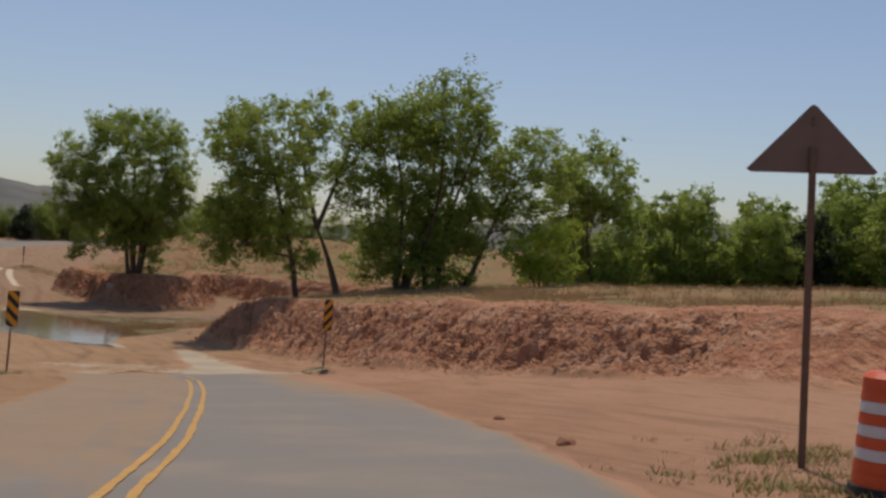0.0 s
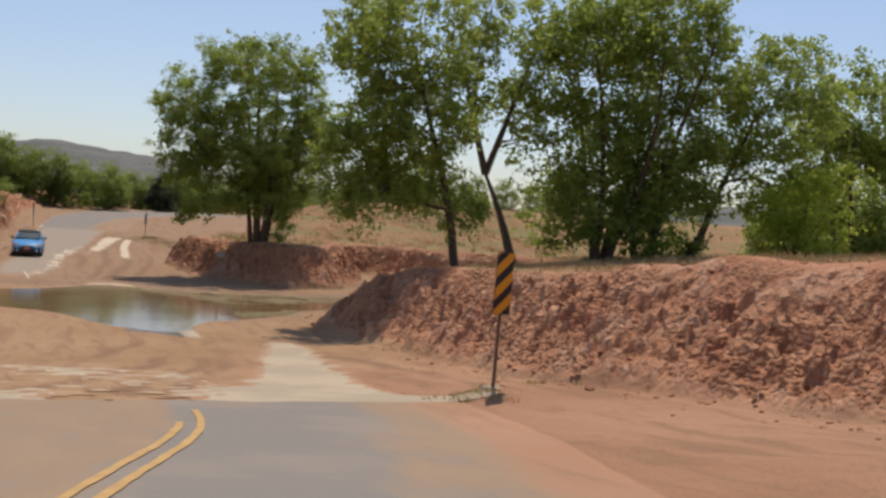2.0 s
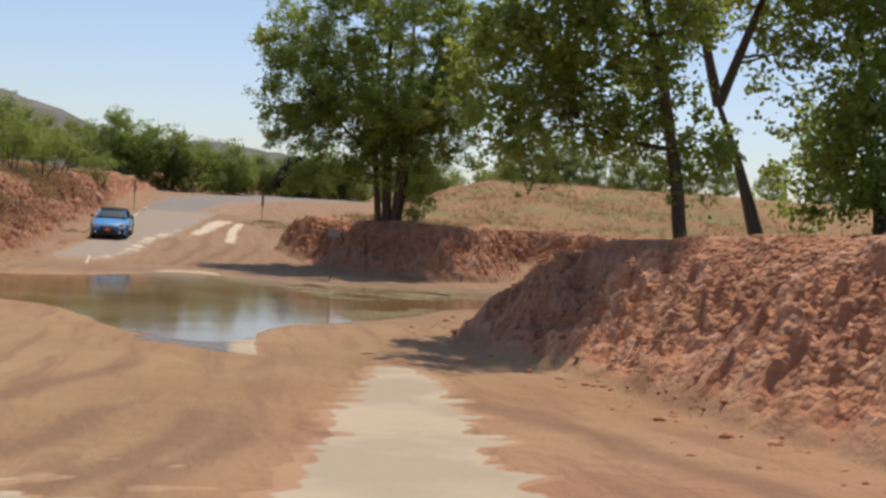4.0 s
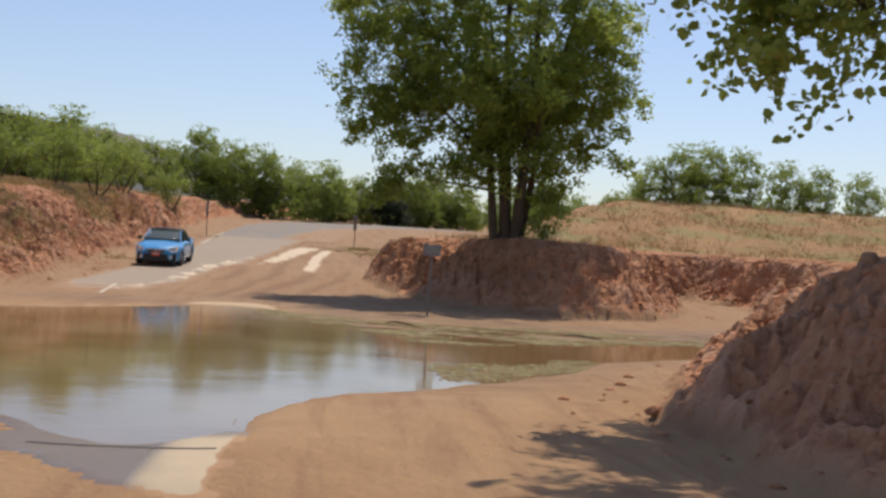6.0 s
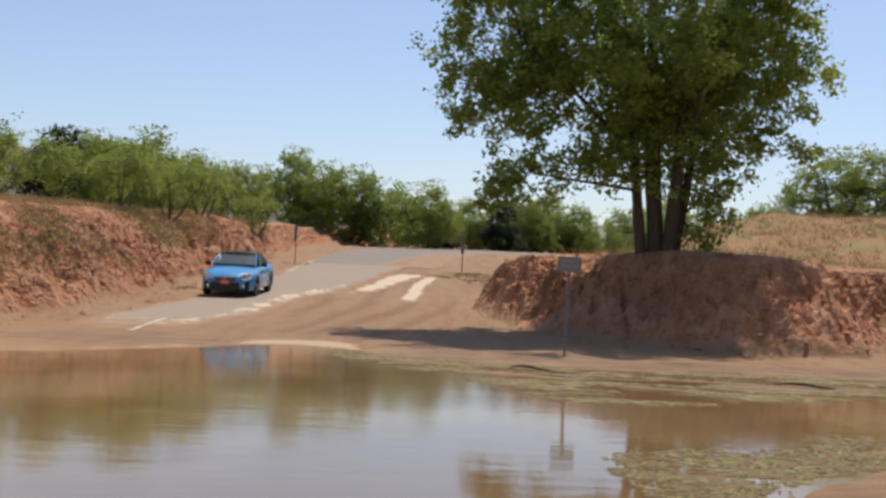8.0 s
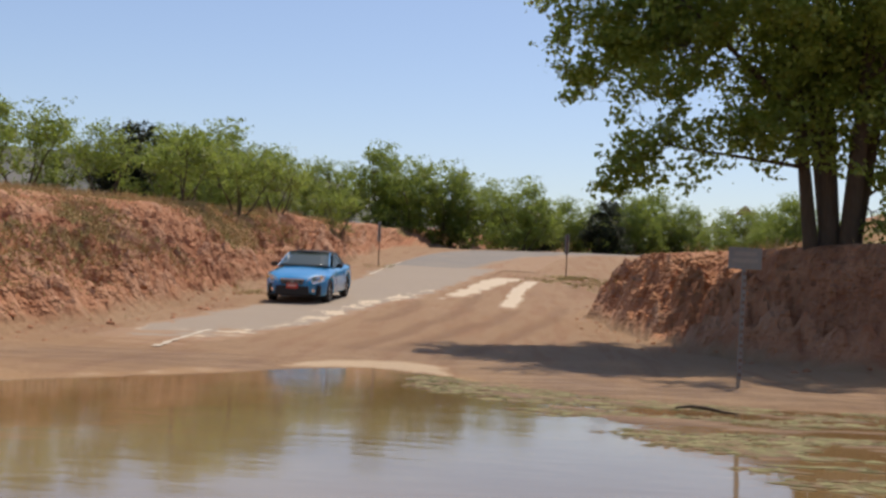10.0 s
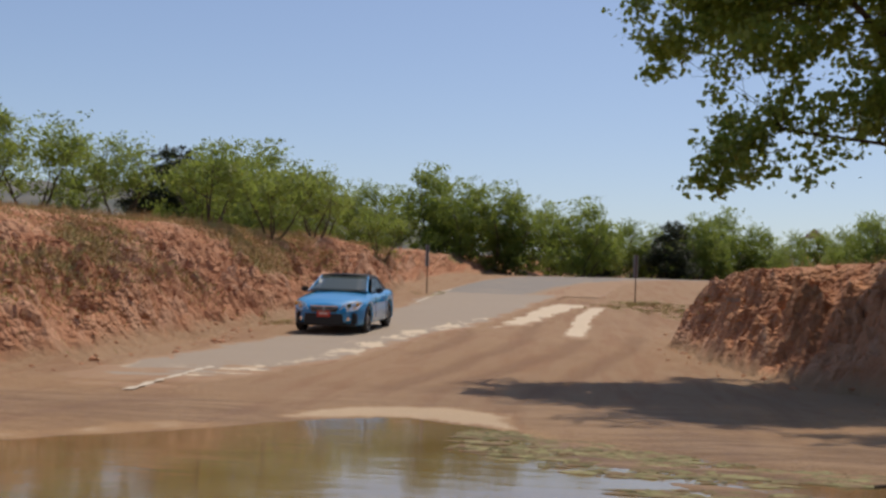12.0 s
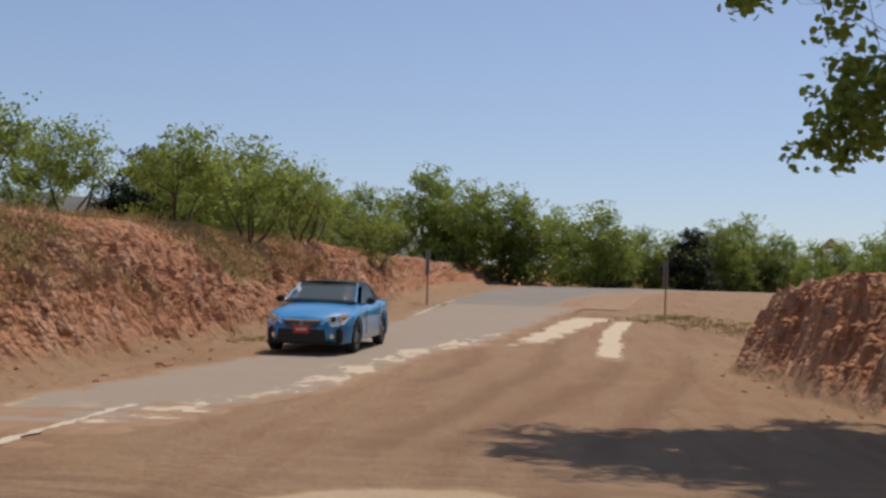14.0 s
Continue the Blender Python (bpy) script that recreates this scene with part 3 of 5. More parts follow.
def ford_sand(x, y, u, v):
    """1 where the slab lies buried, 0 where it shows."""
    teeth = 0.5 * (value_noise(x * 0.25, y * 2.6, 5) - 0.5) + 0.5 * (value_noise(x * 0.7, y * 6.0, 6) - 0.5)
    left = np.interp(y, (0, 3, 5, 10, 15, 17.5), (-4.6, -3.55, -2.9, -1.85, -0.9, -0.2)) + teeth * 0.7
    right = np.interp(y, (0, 1.2, 2.2, 4, 7.5, 11, 15, 17.8), (0.1, -0.75, -1.2, -1.2, -0.65, -0.1, 0.25, 0.3)) + teeth * 0.9
    near = np.minimum(smooth(-0.25, 0.25, x - left), smooth(-0.15, 0.15, right - x)) * smooth(17.8, 16.5, y)
    veins = 0.38 * value_noise(x * 0.9 - y * 0.2, y * 0.5, 8) + 0.36 * value_noise(x * 1.7, y * 4.2, 9) + 0.26 * value_noise(x * 4.6 + y, y * 7.5, 10)
    bits = 0.9 * smooth(0.50, 0.58, veins) * smooth(-8.2, -7.2, x) * smooth(-2.6, -3.8, x) * smooth(9.5, 5.5, y + 0.6 * (x + 5))
    far_edge = np.interp(v, (44, 46, 48, 50, 55, 59, 63.5, 70, 75), (-2.9, -2.4, -2.2, -1.7, -1.35, -1.0, -0.15, 0.8, 1.5)) + teeth * 0.6
    shoulder = np.interp(v, (44, 50, 56, 62, 75), (-4.9, -4.7, -4.1, -3.6, -3.2)) + teeth * 0.8
    far = smooth(-0.2, 0.3, u - shoulder) * smooth(0.25, -0.25, u - far_edge) * smooth(44.5, 48, v + teeth * 5) * (0.74 + 0.22 * smooth(50, 57, v))
    band = smooth(0.12, -0.05, np.abs(u - (0.75 + 0.185 * (v - 63)) + teeth * 0.5) - np.interp(v, (61.5, 63, 70), (0.1, 0.3, 0.5))) * smooth(61.4, 62.6, v + teeth * 2) * smooth(71.5, 70, v)
    line = smooth(0.10, -0.04, np.abs(u - np.interp(v, (58.5, 65.8, 69.6), (2.5, 2.75, 3.2)) + teeth * 0.25) - 0.22) * smooth(57.8, 59, v + teeth) * smooth(70.2, 69.4, v)
    wet = smooth(18.2, 18.6, y + 0.3 * teeth) * smooth(22.4, 21.8, y) * smooth(-0.25, 0.15, x + 4.2 - 0.95 * np.clip(20.3 - y, 0, 3) + teeth * 0.6) * smooth(-2.15, -2.35, x + 0.2 * teeth)
    return 1 - np.maximum.reduce([near, bits * (y < 12), far, band, line, wet])


def ford_pale(x, y, u, v):
    """Where the slab's broken skin shows cream."""
    edge = np.interp(v, (44, 46, 48, 50, 55, 59, 63.5, 70, 75), (-2.9, -2.4, -2.2, -1.7, -1.35, -1.0, -0.15, 0.8, 1.5))
    rim = 0.62 * smooth(0.75, 0.15, np.abs(u - edge + 0.35)) * smooth(69, 62, v)
    apart = smooth(0.0, 0.3, u - edge - 0.35)
    return np.maximum(rim, apart) * (v > 43)


def ford_damp(x, y, u, v):
    """Where the slab dips wet into the pool."""
    return smooth(-2.66, -2.8, x + 0.1 * fbm(x * 2, y * 2, 3, 447)) * smooth(17.8, 18.6, y) * smooth(26, 24, y) + 0.8 * smooth(20.9, 21.3, y) * (y < 26)


def far_sand(x, y, u, v):
    return np.maximum(0.95 * smooth(0.2, 1.6, u - 0.12 * (v - 80)) * smooth(96, 84, v), 0.1)


strip("road_near", np.concatenate([np.arange(-60, -30, 0.6), np.arange(-30, 0.01, 0.2)]), near_sand, ROAD, "worn grey asphalt road dusted with drifted sand", right=4.7)
strip("road_ford", np.arange(0.0, 75.01, 0.125), ford_sand, SLAB, "pale concrete ford slab mostly buried in sand", 0.014, right=5.6, pale_of=ford_pale, left=-5.6, damp_of=ford_damp)
strip("road_far", np.arange(75.0, 108, 0.4), far_sand, ROAD, "grey asphalt road climbing round a bend")
pond_x, pond_y = np.arange(-32, 28, 0.5), np.arange(17, 46, 0.5)
tagged(sheet("water", pond_x, pond_y, np.zeros((len(pond_y), len(pond_x))), WATER), "still muddy water pooled over the road", "water", kind="structure")


# ---- trees ----
def tube(verts, faces, points, radii, sides=7):
    base = len(verts)
    for k, (p, r) in enumerate(zip(points, radii)):
        a = points[max(k - 1, 0)]
        b = points[min(k + 1, len(points) - 1)]
        d = (b - a).normalized()
        e = d.orthogonal().normalized()
        f = d.cross(e)
        for s in range(sides):
            w = 2 * math.pi * s / sides
            verts.append(p + (e * math.cos(w) + f * math.sin(w)) * r)
    for k in range(len(points) - 1):
        for s in range(sides):
            i, j = base + k * sides + s, base + k * sides + (s + 1) % sides
            faces.append((i, j, j + sides, i + sides))


def branch(rng, start, direction, length, radius, bend, steps=7, up=0.25):
    points, radii, d, p = [start], [radius], direction.normalized(), start.copy()
    for k in range(steps):
        d = (d + Vector((rng.gauss(0, bend), rng.gauss(0, bend), rng.gauss(0, bend * 0.6) + up * 0.12))).normalized()
        p = p + d * length / steps
        points.append(p)
        radii.append(radius * (1 - 0.8 * (k + 1) / steps))
    return points, radii


def leaf_mesh(name, rs, centres, radii, per, size, mat, parent, broad=True):
    """Many small leaves round the given clump centres: broad ones heart-shaped, the others slim."""
    c = np.repeat(np.asarray(centres, float), per, axis=0)
    r = np.repeat(np.asarray(radii, float), per)[:, None]
    n = len(c)
    ball = rs.normal(size=(n, 3)) * (0.44, 0.44, 0.35)
    p = c + ball * r
    nor = rs.normal(size=(n, 3)) * 0.75 + (0.0, 0.0, 0.55) + ball * 0.5
    nor /= np.linalg.norm(nor, axis=1)[:, None] + 1e-9
    e = np.cross(nor, rs.normal(size=(n, 3)))
    e /= np.linalg.norm(e, axis=1)[:, None] + 1e-9
    f = np.cross(nor, e)
    s = (size * rs.uniform(0.6, 1.3, n))[:, None]
    if broad:
        outline = ((0.0, 0.0), (0.18, 0.44), (0.62, 0.40), (1.05, 0.0), (0.62, -0.40), (0.18, -0.44))
    else:
        outline = ((0.0, 0.0), (0.5, 0.42), (1.15, 0.0), (0.5, -0.42))
    m = len(outline)
    corners = np.stack([p + e * s * a + f * s * b for a, b in outline], 1).reshape(-1, 3)
    me = bpy.data.meshes.new(name)
    me.vertices.add(len(corners))
    me.vertices.foreach_set("co", corners.ravel())
    me.loops.add(len(corners))
    me.loops.foreach_set("vertex_index", np.arange(len(corners), dtype=np.int32))
    me.polygons.add(n)
    me.polygons.foreach_set("loop_start", np.arange(0, len(corners), m, dtype=np.int32))
    me.update(calc_edges=True)
    me.materials.append(mat)
    ob = new(name, me)
    ob.parent = parent
    return ob


def tree(name, at, stems, blobs, leaf_mat, seed, label, category="tree", group="", leaf=0.13, puff=0.75, fill=1.0, per=70,
         trunk_r=0.18, lean=(0.0, 0.0), fork=0.35, sides=7, splay=0.2, split=(), droop=0.9):
    """blobs: rough masses of the crown as (x, y, z, rx, ry, rz) from the foot. Limbs reach for leafy puffs scattered over them."""
    rng, rs = random.Random(seed), np.random.RandomState(seed)
    root = new(name)
    root.location = at
    tagged(root, label, category, group)
    puffs = []
    for bx, by, bz, rx, ry, rz in blobs:
        count = max(3, int(fill * 2.7 * (rx * ry * rz) ** (2 / 3) / (puff * puff)))
        for _ in range(count):
            q = Vector((rng.gauss(0, 1), rng.gauss(0, 1), rng.gauss(0, 1))).normalized() * (rng.uniform(0.45, 1.0) ** 0.6)
            puffs.append((Vector((bx + q.x * rx, by + q.y * ry, bz + q.z * rz)), puff * rng.uniform(0.6, 1.35)))
    top = max(p.z for p, _ in puffs)
    tv, tf, joints = [], [], []
    for s in range(stems):
        a = 2 * math.pi * (s + rng.random() * 0.5) / stems
        out = 0.0 if stems == 1 else splay * rng.uniform(0.6, 1.3)
        d = Vector((math.cos(a) * out + lean[0], math.sin(a) * out + lean[1], 1))
        foot = Vector((math.cos(a), math.sin(a), 0)) * (0 if stems == 1 else trunk_r * 1.5) + Vector((0, 0, -0.35))
        if split:
            break
        pts, rad = branch(rng, foot, d, top * rng.uniform(0.72, 0.88), trunk_r * rng.uniform(0.85, 1.1), 0.085, 10)
        tube(tv, tf, pts, rad, sides)
        joints += [(p, r) for k, (p, r) in enumerate(zip(pts, rad)) if k / 10 >= fork]
    for start, end, r in split:
        a, b = Vector(start), Vector(end)
        bend = Vector((rng.gauss(0, 0.12), rng.gauss(0, 0.12), 0))
        pts = [a.lerp(b, t) + bend * math.sin(math.pi * t) * (1 + t) for t in (0, 0.2, 0.4, 0.6, 0.8, 1.0)]
        rad = [r * (1 - 0.75 * t) for t in (0, 0.2, 0.4, 0.6, 0.8, 1.0)]
        tube(tv, tf, pts, rad, sides)
        joints += list(zip(pts[1:], rad[1:]))
    # boughs: a few strong ones first, then thin ones that leave from them
    order = sorted(range(len(puffs)), key=lambda k: rng.random())
    for rank, k in enumerate(order):
        goal = puffs[k][0]
        near = min(joints, key=lambda jr: (jr[0] - goal).length + max(0, jr[0].z - goal.z + 0.3) * droop)
        gap = goal - near[0]
        if gap.length < 0.2:
            continue
        mids = [near[0].lerp(goal, t) + Vector((rng.gauss(0, 1), rng.gauss(0, 1), rng.gauss(0, 1) + 0.6 * math.sin(math.pi * t))) * 0.06 * gap.length
                for t in (0.25, 0.5, 0.75)]
        r0 = min(near[1] * 0.62, 0.022 * gap.length + 0.012)
        pts = [near[0], *mids, goal]
        rad = [r0, r0 * 0.85, r0 * 0.68, r0 * 0.5, r0 * 0.28]
        tube(tv, tf, pts, rad, 5 if r0 > 0.04 else 3)
        joints += [(p, r) for p, r in zip(mids, rad[1:4]) if r > 0.012]
    mesh_object("trunk", tv, tf, BARK, root, smooth=True)
    centres, radii = [], []
    for p, r in puffs:
        for _ in range(7):
            q = Vector((rng.gauss(0, 0.6), rng.gauss(0, 0.6), rng.gauss(0, 0.45))) * r
            centres.append(tuple(p + q))
            radii.append(r * rng.uniform(0.35, 0.75))
    leaf_mesh("crown", rs, centres, radii, max(4, int(per * 1.8) // 7), leaf, leaf_mat, root, leaf_mat is LEAF_A)
    return root


def place(x, y, dz=0.0):
    return (x, y, ground(x, y) + dz)


# the tree on the far mound
tree("cottonwood_tree", place(4.55, 48.6), 5,
     ((-0.7, 0.8, 7.2, 4.3, 3.4, 4.2), (-0.6, 0.6, 6.0, 3.2, 2.8, 3.0), (-0.5, 0.2, 10.4, 3.4, 3.0, 1.7), (-4.3, 0.6, 5.8, 1.7, 1.7, 1.9), (-4.7, 1.2, 8.2, 1.4, 1.6, 1.6), (3.0, 1.4, 6.0, 1.4, 1.7, 1.6),
      (3.0, 1.6, 8.8, 1.4, 1.7, 1.6), (-0.8, -1.8, 4.8, 2.2, 1.1, 1.1), (-5.2, -0.2, 3.7, 1.0, 0.9, 0.55), (-3.6, -0.2, 4.0, 1.0, 0.9, 0.7), (2.6, 0.8, 3.9, 1.5, 1.1, 0.8), (3.2, 0.8, 3.1, 0.9, 0.8, 0.5),
      (-3.6, -0.4, 1.75, 1.0, 0.7, 0.5), (-3.7, -0.2, 2.0, 0.9, 0.6, 0.4), (-4.5, -0.4, 1.3, 0.3, 0.3, 0.4), (-4.7, 0.0, 4.4, 1.2, 0.9, 0.6), (-3.3, -0.6, 3.2, 1.1, 0.8, 0.6), (-0.2, -0.6, 3.1, 1.5, 0.8, 0.9),
      (-0.9, -0.5, 2.3, 1.0, 0.6, 0.5), (0.6, 1.0, 4.8, 1.8, 1.2, 1.2), (-2.2, -0.5, 2.0, 1.0, 0.8, 0.45), (1.5, 0.2, 2.8, 1.0, 0.8, 0.5), (-0.3, 0.8, 2.7, 1.7, 1.1, 0.7), (1.0, -0.3, 2.1, 0.9, 0.6, 0.5), (3.7, 1.2, 5.0, 1.0, 1.0, 0.7), (3.9, 1.4, 7.4, 0.9, 1.0, 1.0), (0.0, 0.8, 3.6, 1.7, 1.3, 0.9), (1.1, -0.2, 0.8, 0.5, 0.5, 0.5), (1.5, 0.6, 1.6, 0.8, 0.6, 0.5)),
     LEAF_A, 3, "tall green cottonwood with several trunks on a red mound", leaf=0.098, puff=0.54, per=128, fill=1.12, droop=0.3, sides=9,
     split=(((-0.36, 0, -0.6), (-1.1, 0.1, 6.6), 0.17), ((0.0, 0.05, -0.6), (-0.35, 0.4, 9.6), 0.24), ((0.24, -0.1, -0.6), (0.6, -0.2, 9.2), 0.21), ((0.42, 0.2, -0.6), (1.9, 0.3, 7.4), 0.15), ((0.05, 0.35, -0.6), (-0.8, 1.6, 7.8), 0.15),
            ((-0.72, 0.05, 2.6), (-3.8, -0.4, 5.4), 0.08), ((-0.25, 0.2, 4.0), (-3.8, 0.6, 8.2), 0.09), ((0.45, -0.1, 3.6), (3.0, 1.2, 6.4), 0.08), ((0.5, -0.1, 5.4), (2.8, 1.4, 9.0), 0.08), ((-0.6, 0.0, 1.6), (-3.4, -0.4, 1.9), 0.05)))
# two leaning trees on the near embankment
tree("cottonwood_tree", place(8.0, 23.9), 1,
     ((-2.2, 0, 8.6, 2.4, 2.2, 2.4), (-3.6, 0, 5.0, 1.7, 2.0, 2.2), (-1.8, 0, 5.0, 2.2, 2.2, 2.2), (-4.4, -0.6, 8.4, 1.4, 2.2, 1.7), (0.1, 0, 2.3, 0.9, 0.8, 1.2), (-4.3, -0.6, 1.9, 0.8, 0.8, 0.9), (-5.2, -0.5, 3.0, 0.9, 0.9, 0.8), (-4.9, -0.3, 4.4, 1.0, 1.0, 0.9), (-1.8, 0.2, 3.0, 1.5, 1.4, 1.0)),
     LEAF_A, 11, "leaning green cottonwood at the embankment's edge", leaf=0.11, puff=0.52, per=92, fill=1.3, lean=(-0.24, 0), trunk_r=0.17, fork=0.25, sides=9)
tree("cottonwood_tree", place(12.1, 27.8), 1,
     ((-1.1, 0, 8.6, 2.5, 2.4, 1.9), (0.4, 0, 6.7, 1.6, 1.8, 1.6), (-2.1, 0, 10.6, 1.5, 1.5, 1.3), (0.8, 0, 10.4, 1.6, 1.6, 1.5), (-3.1, 0, 6.8, 1.2, 1.3, 1.4)),
     LEAF_A, 17, "slender forked cottonwood with a thin airy crown", leaf=0.125, puff=0.5, per=52, fill=0.9, sides=9,
     split=(((0, 0, -0.4), (-1.7, 0, 4.0), 0.25), ((-1.65, 0, 3.85), (-3.1, 0.2, 9.6), 0.16), ((-1.65, 0, 3.9), (0.4, -0.2, 9.8), 0.16), ((-2.2, 0.1, 6.0), (-1.7, 0.4, 10.6), 0.08)))
# the dense grove behind the bank
tree("cottonwood_tree", place(16.2, 28.0), 4,
     ((-0.2, 0, 8.6, 3.0, 3.0, 3.4), (-2.2, 0, 5.2, 2.2, 2.4, 2.6), (1.6, 0, 4.2, 2.4, 2.4, 2.8), (0.6, 0, 11.0, 2.4, 2.4, 1.8), (-2.0, 0.3, 9.6, 1.8, 1.8, 1.7), (-0.8, -0.4, 2.1, 2.3, 1.8, 1.6), (1.4, -0.6, 1.7, 1.6, 1.4, 1.3), (-1.6, 1.2, 1.6, 1.8, 1.2, 1.5), (0.6, 1.6, 3.4, 2.6, 1.2, 2.2)),
     LEAF_A, 21, "large dense green cottonwood with many stems", group="grove behind the bank", leaf=0.14, puff=0.66, per=62, fill=1.3, trunk_r=0.19, splay=0.26)
tree("cottonwood_tree", place(18.6, 28.2), 3,
     ((0.4, 0, 9.6, 3.2, 3.2, 3.4), (0.8, 0, 5.0, 2.6, 2.6, 3.0), (0.8, 0, 12.4, 2.0, 2.0, 1.4), (2.4, 0, 9.0, 2.0, 2.2, 2.6), (0.8, -0.5, 2.2, 2.2, 1.8, 1.9), (2.6, 0, 4.2, 1.8, 1.8, 2.0), (1.6, 1.4, 2.0, 2.2, 1.2, 1.8), (-0.4, 1.4, 5.4, 2.4, 1.2, 2.6)),
     LEAF_A, 22, "tallest green cottonwood of the grove", group="grove behind the bank", leaf=0.14, puff=0.66, per=62, fill=1.3, trunk_r=0.2, splay=0.2)
tree("cottonwood_tree", place(20.4, 28.0), 1,
     ((4.2, 0, 8.2, 2.3, 2.4, 2.0), (6.0, 0, 6.6, 1.6, 1.8, 1.6), (2.4, 0, 6.2, 1.8, 2.0, 2.0), (5.2, 0, 9.8, 1.6, 1.6, 1.1), (3.6, 0, 4.6, 1.6, 1.6, 1.4)),
     LEAF_A, 23, "green cottonwood leaning out of the grove", group="grove behind the bank", leaf=0.14, puff=0.62, per=60, fill=1.25, trunk_r=0.2, lean=(0.42, 0), fork=0.35)
tree("leafy_shrub", place(25.4, 26.4), 5, ((0, 0, 2.4, 2.4, 2.2, 1.4), (1.2, 0, 3.4, 1.7, 1.7, 1.1), (-1.6, 0, 1.8, 1.5, 1.5, 1.0), (0.4, -0.4, 1.2, 2.2, 1.6, 0.9)),
     LEAF_C, 31, "bright yellow-green shrub under the grove", "shrub", leaf=0.14, puff=0.55, per=56, fill=1.3, trunk_r=0.05, splay=0.55, fork=0.1)
tree("cottonwood_tree", place(34.5, 34.0), 2, ((0, 0, 10.4, 3.2, 3.2, 2.8), (-2.0, 0, 8.2, 2.2, 2.0, 2.4), (1.0, 0, 6.0, 2.8, 2.6, 2.8), (1.2, 0, 3.0, 2.6, 2.4, 2.4)),
     LEAF_A, 33, "green cottonwood with a round head past the grove", leaf=0.17, puff=0.72, per=74, fill=1.5, trunk_r=0.2, splay=0.1)
wide = tree("spreading_tree", place(43.0, 34.0), 3, ((0, 0, 5.6, 3.8, 3.4, 3.4), (-2.6, 0, 3.4, 2.4, 2.4, 2.4), (2.8, 0, 3.6, 2.6, 2.6, 2.4), (0.4, 0, 8.4, 2.4, 2.4, 1.6), (0, -0.6, 1.8, 3.4, 2.4, 1.6)),
            LEAF_A, 34, "broad green tree at the back of the dry grass", group="trees behind the grass", leaf=0.19, puff=0.78, per=84, fill=1.5, trunk_r=0.15)
juniper = tree("juniper_tree", place(50.5, 28.0), 3, ((0, 0, 3.2, 2.0, 2.0, 2.4), (0, 0, 1.6, 2.4, 2.4, 1.5), (0.2, 0, 5.4, 1.1, 1.1, 1.4)),
               LEAF_D, 35, "dark dense juniper beside the dry grass", group="junipers", leaf=0.14, puff=0.6, fill=1.5, per=84, trunk_r=0.14)


def again(ob, x, y, s, turn, tall=1.0, dz=0.0):
    return copy_thing(ob, Matrix.LocRotScale(Vector(place(x, y, dz)), Euler((0, 0, turn)), Vector((s, s, s * tall))))


for x, y, s, turn in ((52, 36, 0.95, 1.0), (60, 32, 1.0, 2.1), (57, 24, 0.95, 3.3), (66, 24, 1.1, 4.0), (71, 34, 1.1, 5.0), (78, 30, 1.2, 0.5), (86, 40, 1.3, 1.5),
                      (64, 46, 1.1, 2.5), (50, 48, 0.9, 3.0), (40, 46, 0.8, 0.2)):
    again(wide, x, y, s, turn)
again(juniper, 58.5, 27.5, 1.15, 2.0)
for x, y, s, turn in ((47.5, 38, 0.85, 2.2), (55, 29, 0.8, 4.4), (62, 27, 0.9, 0.9), (47, 29.5, 0.6, 5.2), (69, 27, 1.0, 3.7)):
    again(wide, x, y, s, turn)

mesquite_a = tree("mesquite_bush", place(-14.4, 66.0), 3, ((0, 0, 1.9, 1.3, 1.3, 0.8), (-0.9, 0, 1.5, 0.9, 0.9, 0.6), (0.9, 0.2, 1.6, 1.0, 1.0, 0.7), (0.3, 0, 2.5, 0.7, 0.7, 0.45)),
                  LEAF_B, 71, "feathery green mesquite bush on the red bank", "bush", "mesquite", leaf=0.09, puff=0.34, fill=0.9, per=42, trunk_r=0.06, splay=0.6, fork=0.15)
mesquite_b = tree("mesquite_bush", place(-13.3, 69.6), 4, ((0, 0, 1.5, 1.1, 1.1, 0.9), (0.8, 0, 2.0, 0.9, 0.9, 0.7), (-0.7, 0.2, 2.1, 0.8, 0.8, 0.7)),
                  LEAF_B, 72, "rounded green mesquite bush at the bank's edge", "bush", "mesquite", leaf=0.09, puff=0.34, fill=0.9, per=42, trunk_r=0.055, splay=0.7, fork=0.1)
mesquite_c = tree("mesquite_tree", place(-9.0, 97.0), 4, ((0, 0, 3.2, 1.9, 1.8, 1.4), (1.0, 0, 1.9, 1.6, 1.6, 1.5), (-1.0, 0, 1.6, 1.6, 1.6, 1.4), (0.2, 0, 4.3, 1.0, 1.0, 0.7)),
                  LEAF_B, 73, "tall feathery mesquite where the road bends", "bush", "mesquite", leaf=0.13, puff=0.46, fill=0.9, per=44, trunk_r=0.07, splay=0.35, fork=0.1)
kinds = (mesquite_a, mesquite_b, mesquite_c)
rng = random.Random(5)
for x, y, k, s in ((-17.0, 64.5, 0, 1.0), (-19.3, 60.0, 2, 0.66), (-20.5, 65.5, 1, 1.3), (-16.0, 70.0, 1, 1.1), (-12.8, 74.0, 0, 1.0), (-10.9, 78.5, 1, 0.9),
                   (-22.5, 58.0, 2, 0.7), (-24.0, 62.0, 0, 1.5), (-22.0, 72.0, 2, 0.8), (-14.5, 82.0, 1, 1.2), 
                   (-19.0, 53.5, 2, 0.5), (-26.0, 55.0, 2, 0.75), (-30.0, 62.0, 2, 0.95)):
    again(kinds[k], x, y, s * rng.uniform(0.82, 0.98), rng.uniform(0, 6.28))
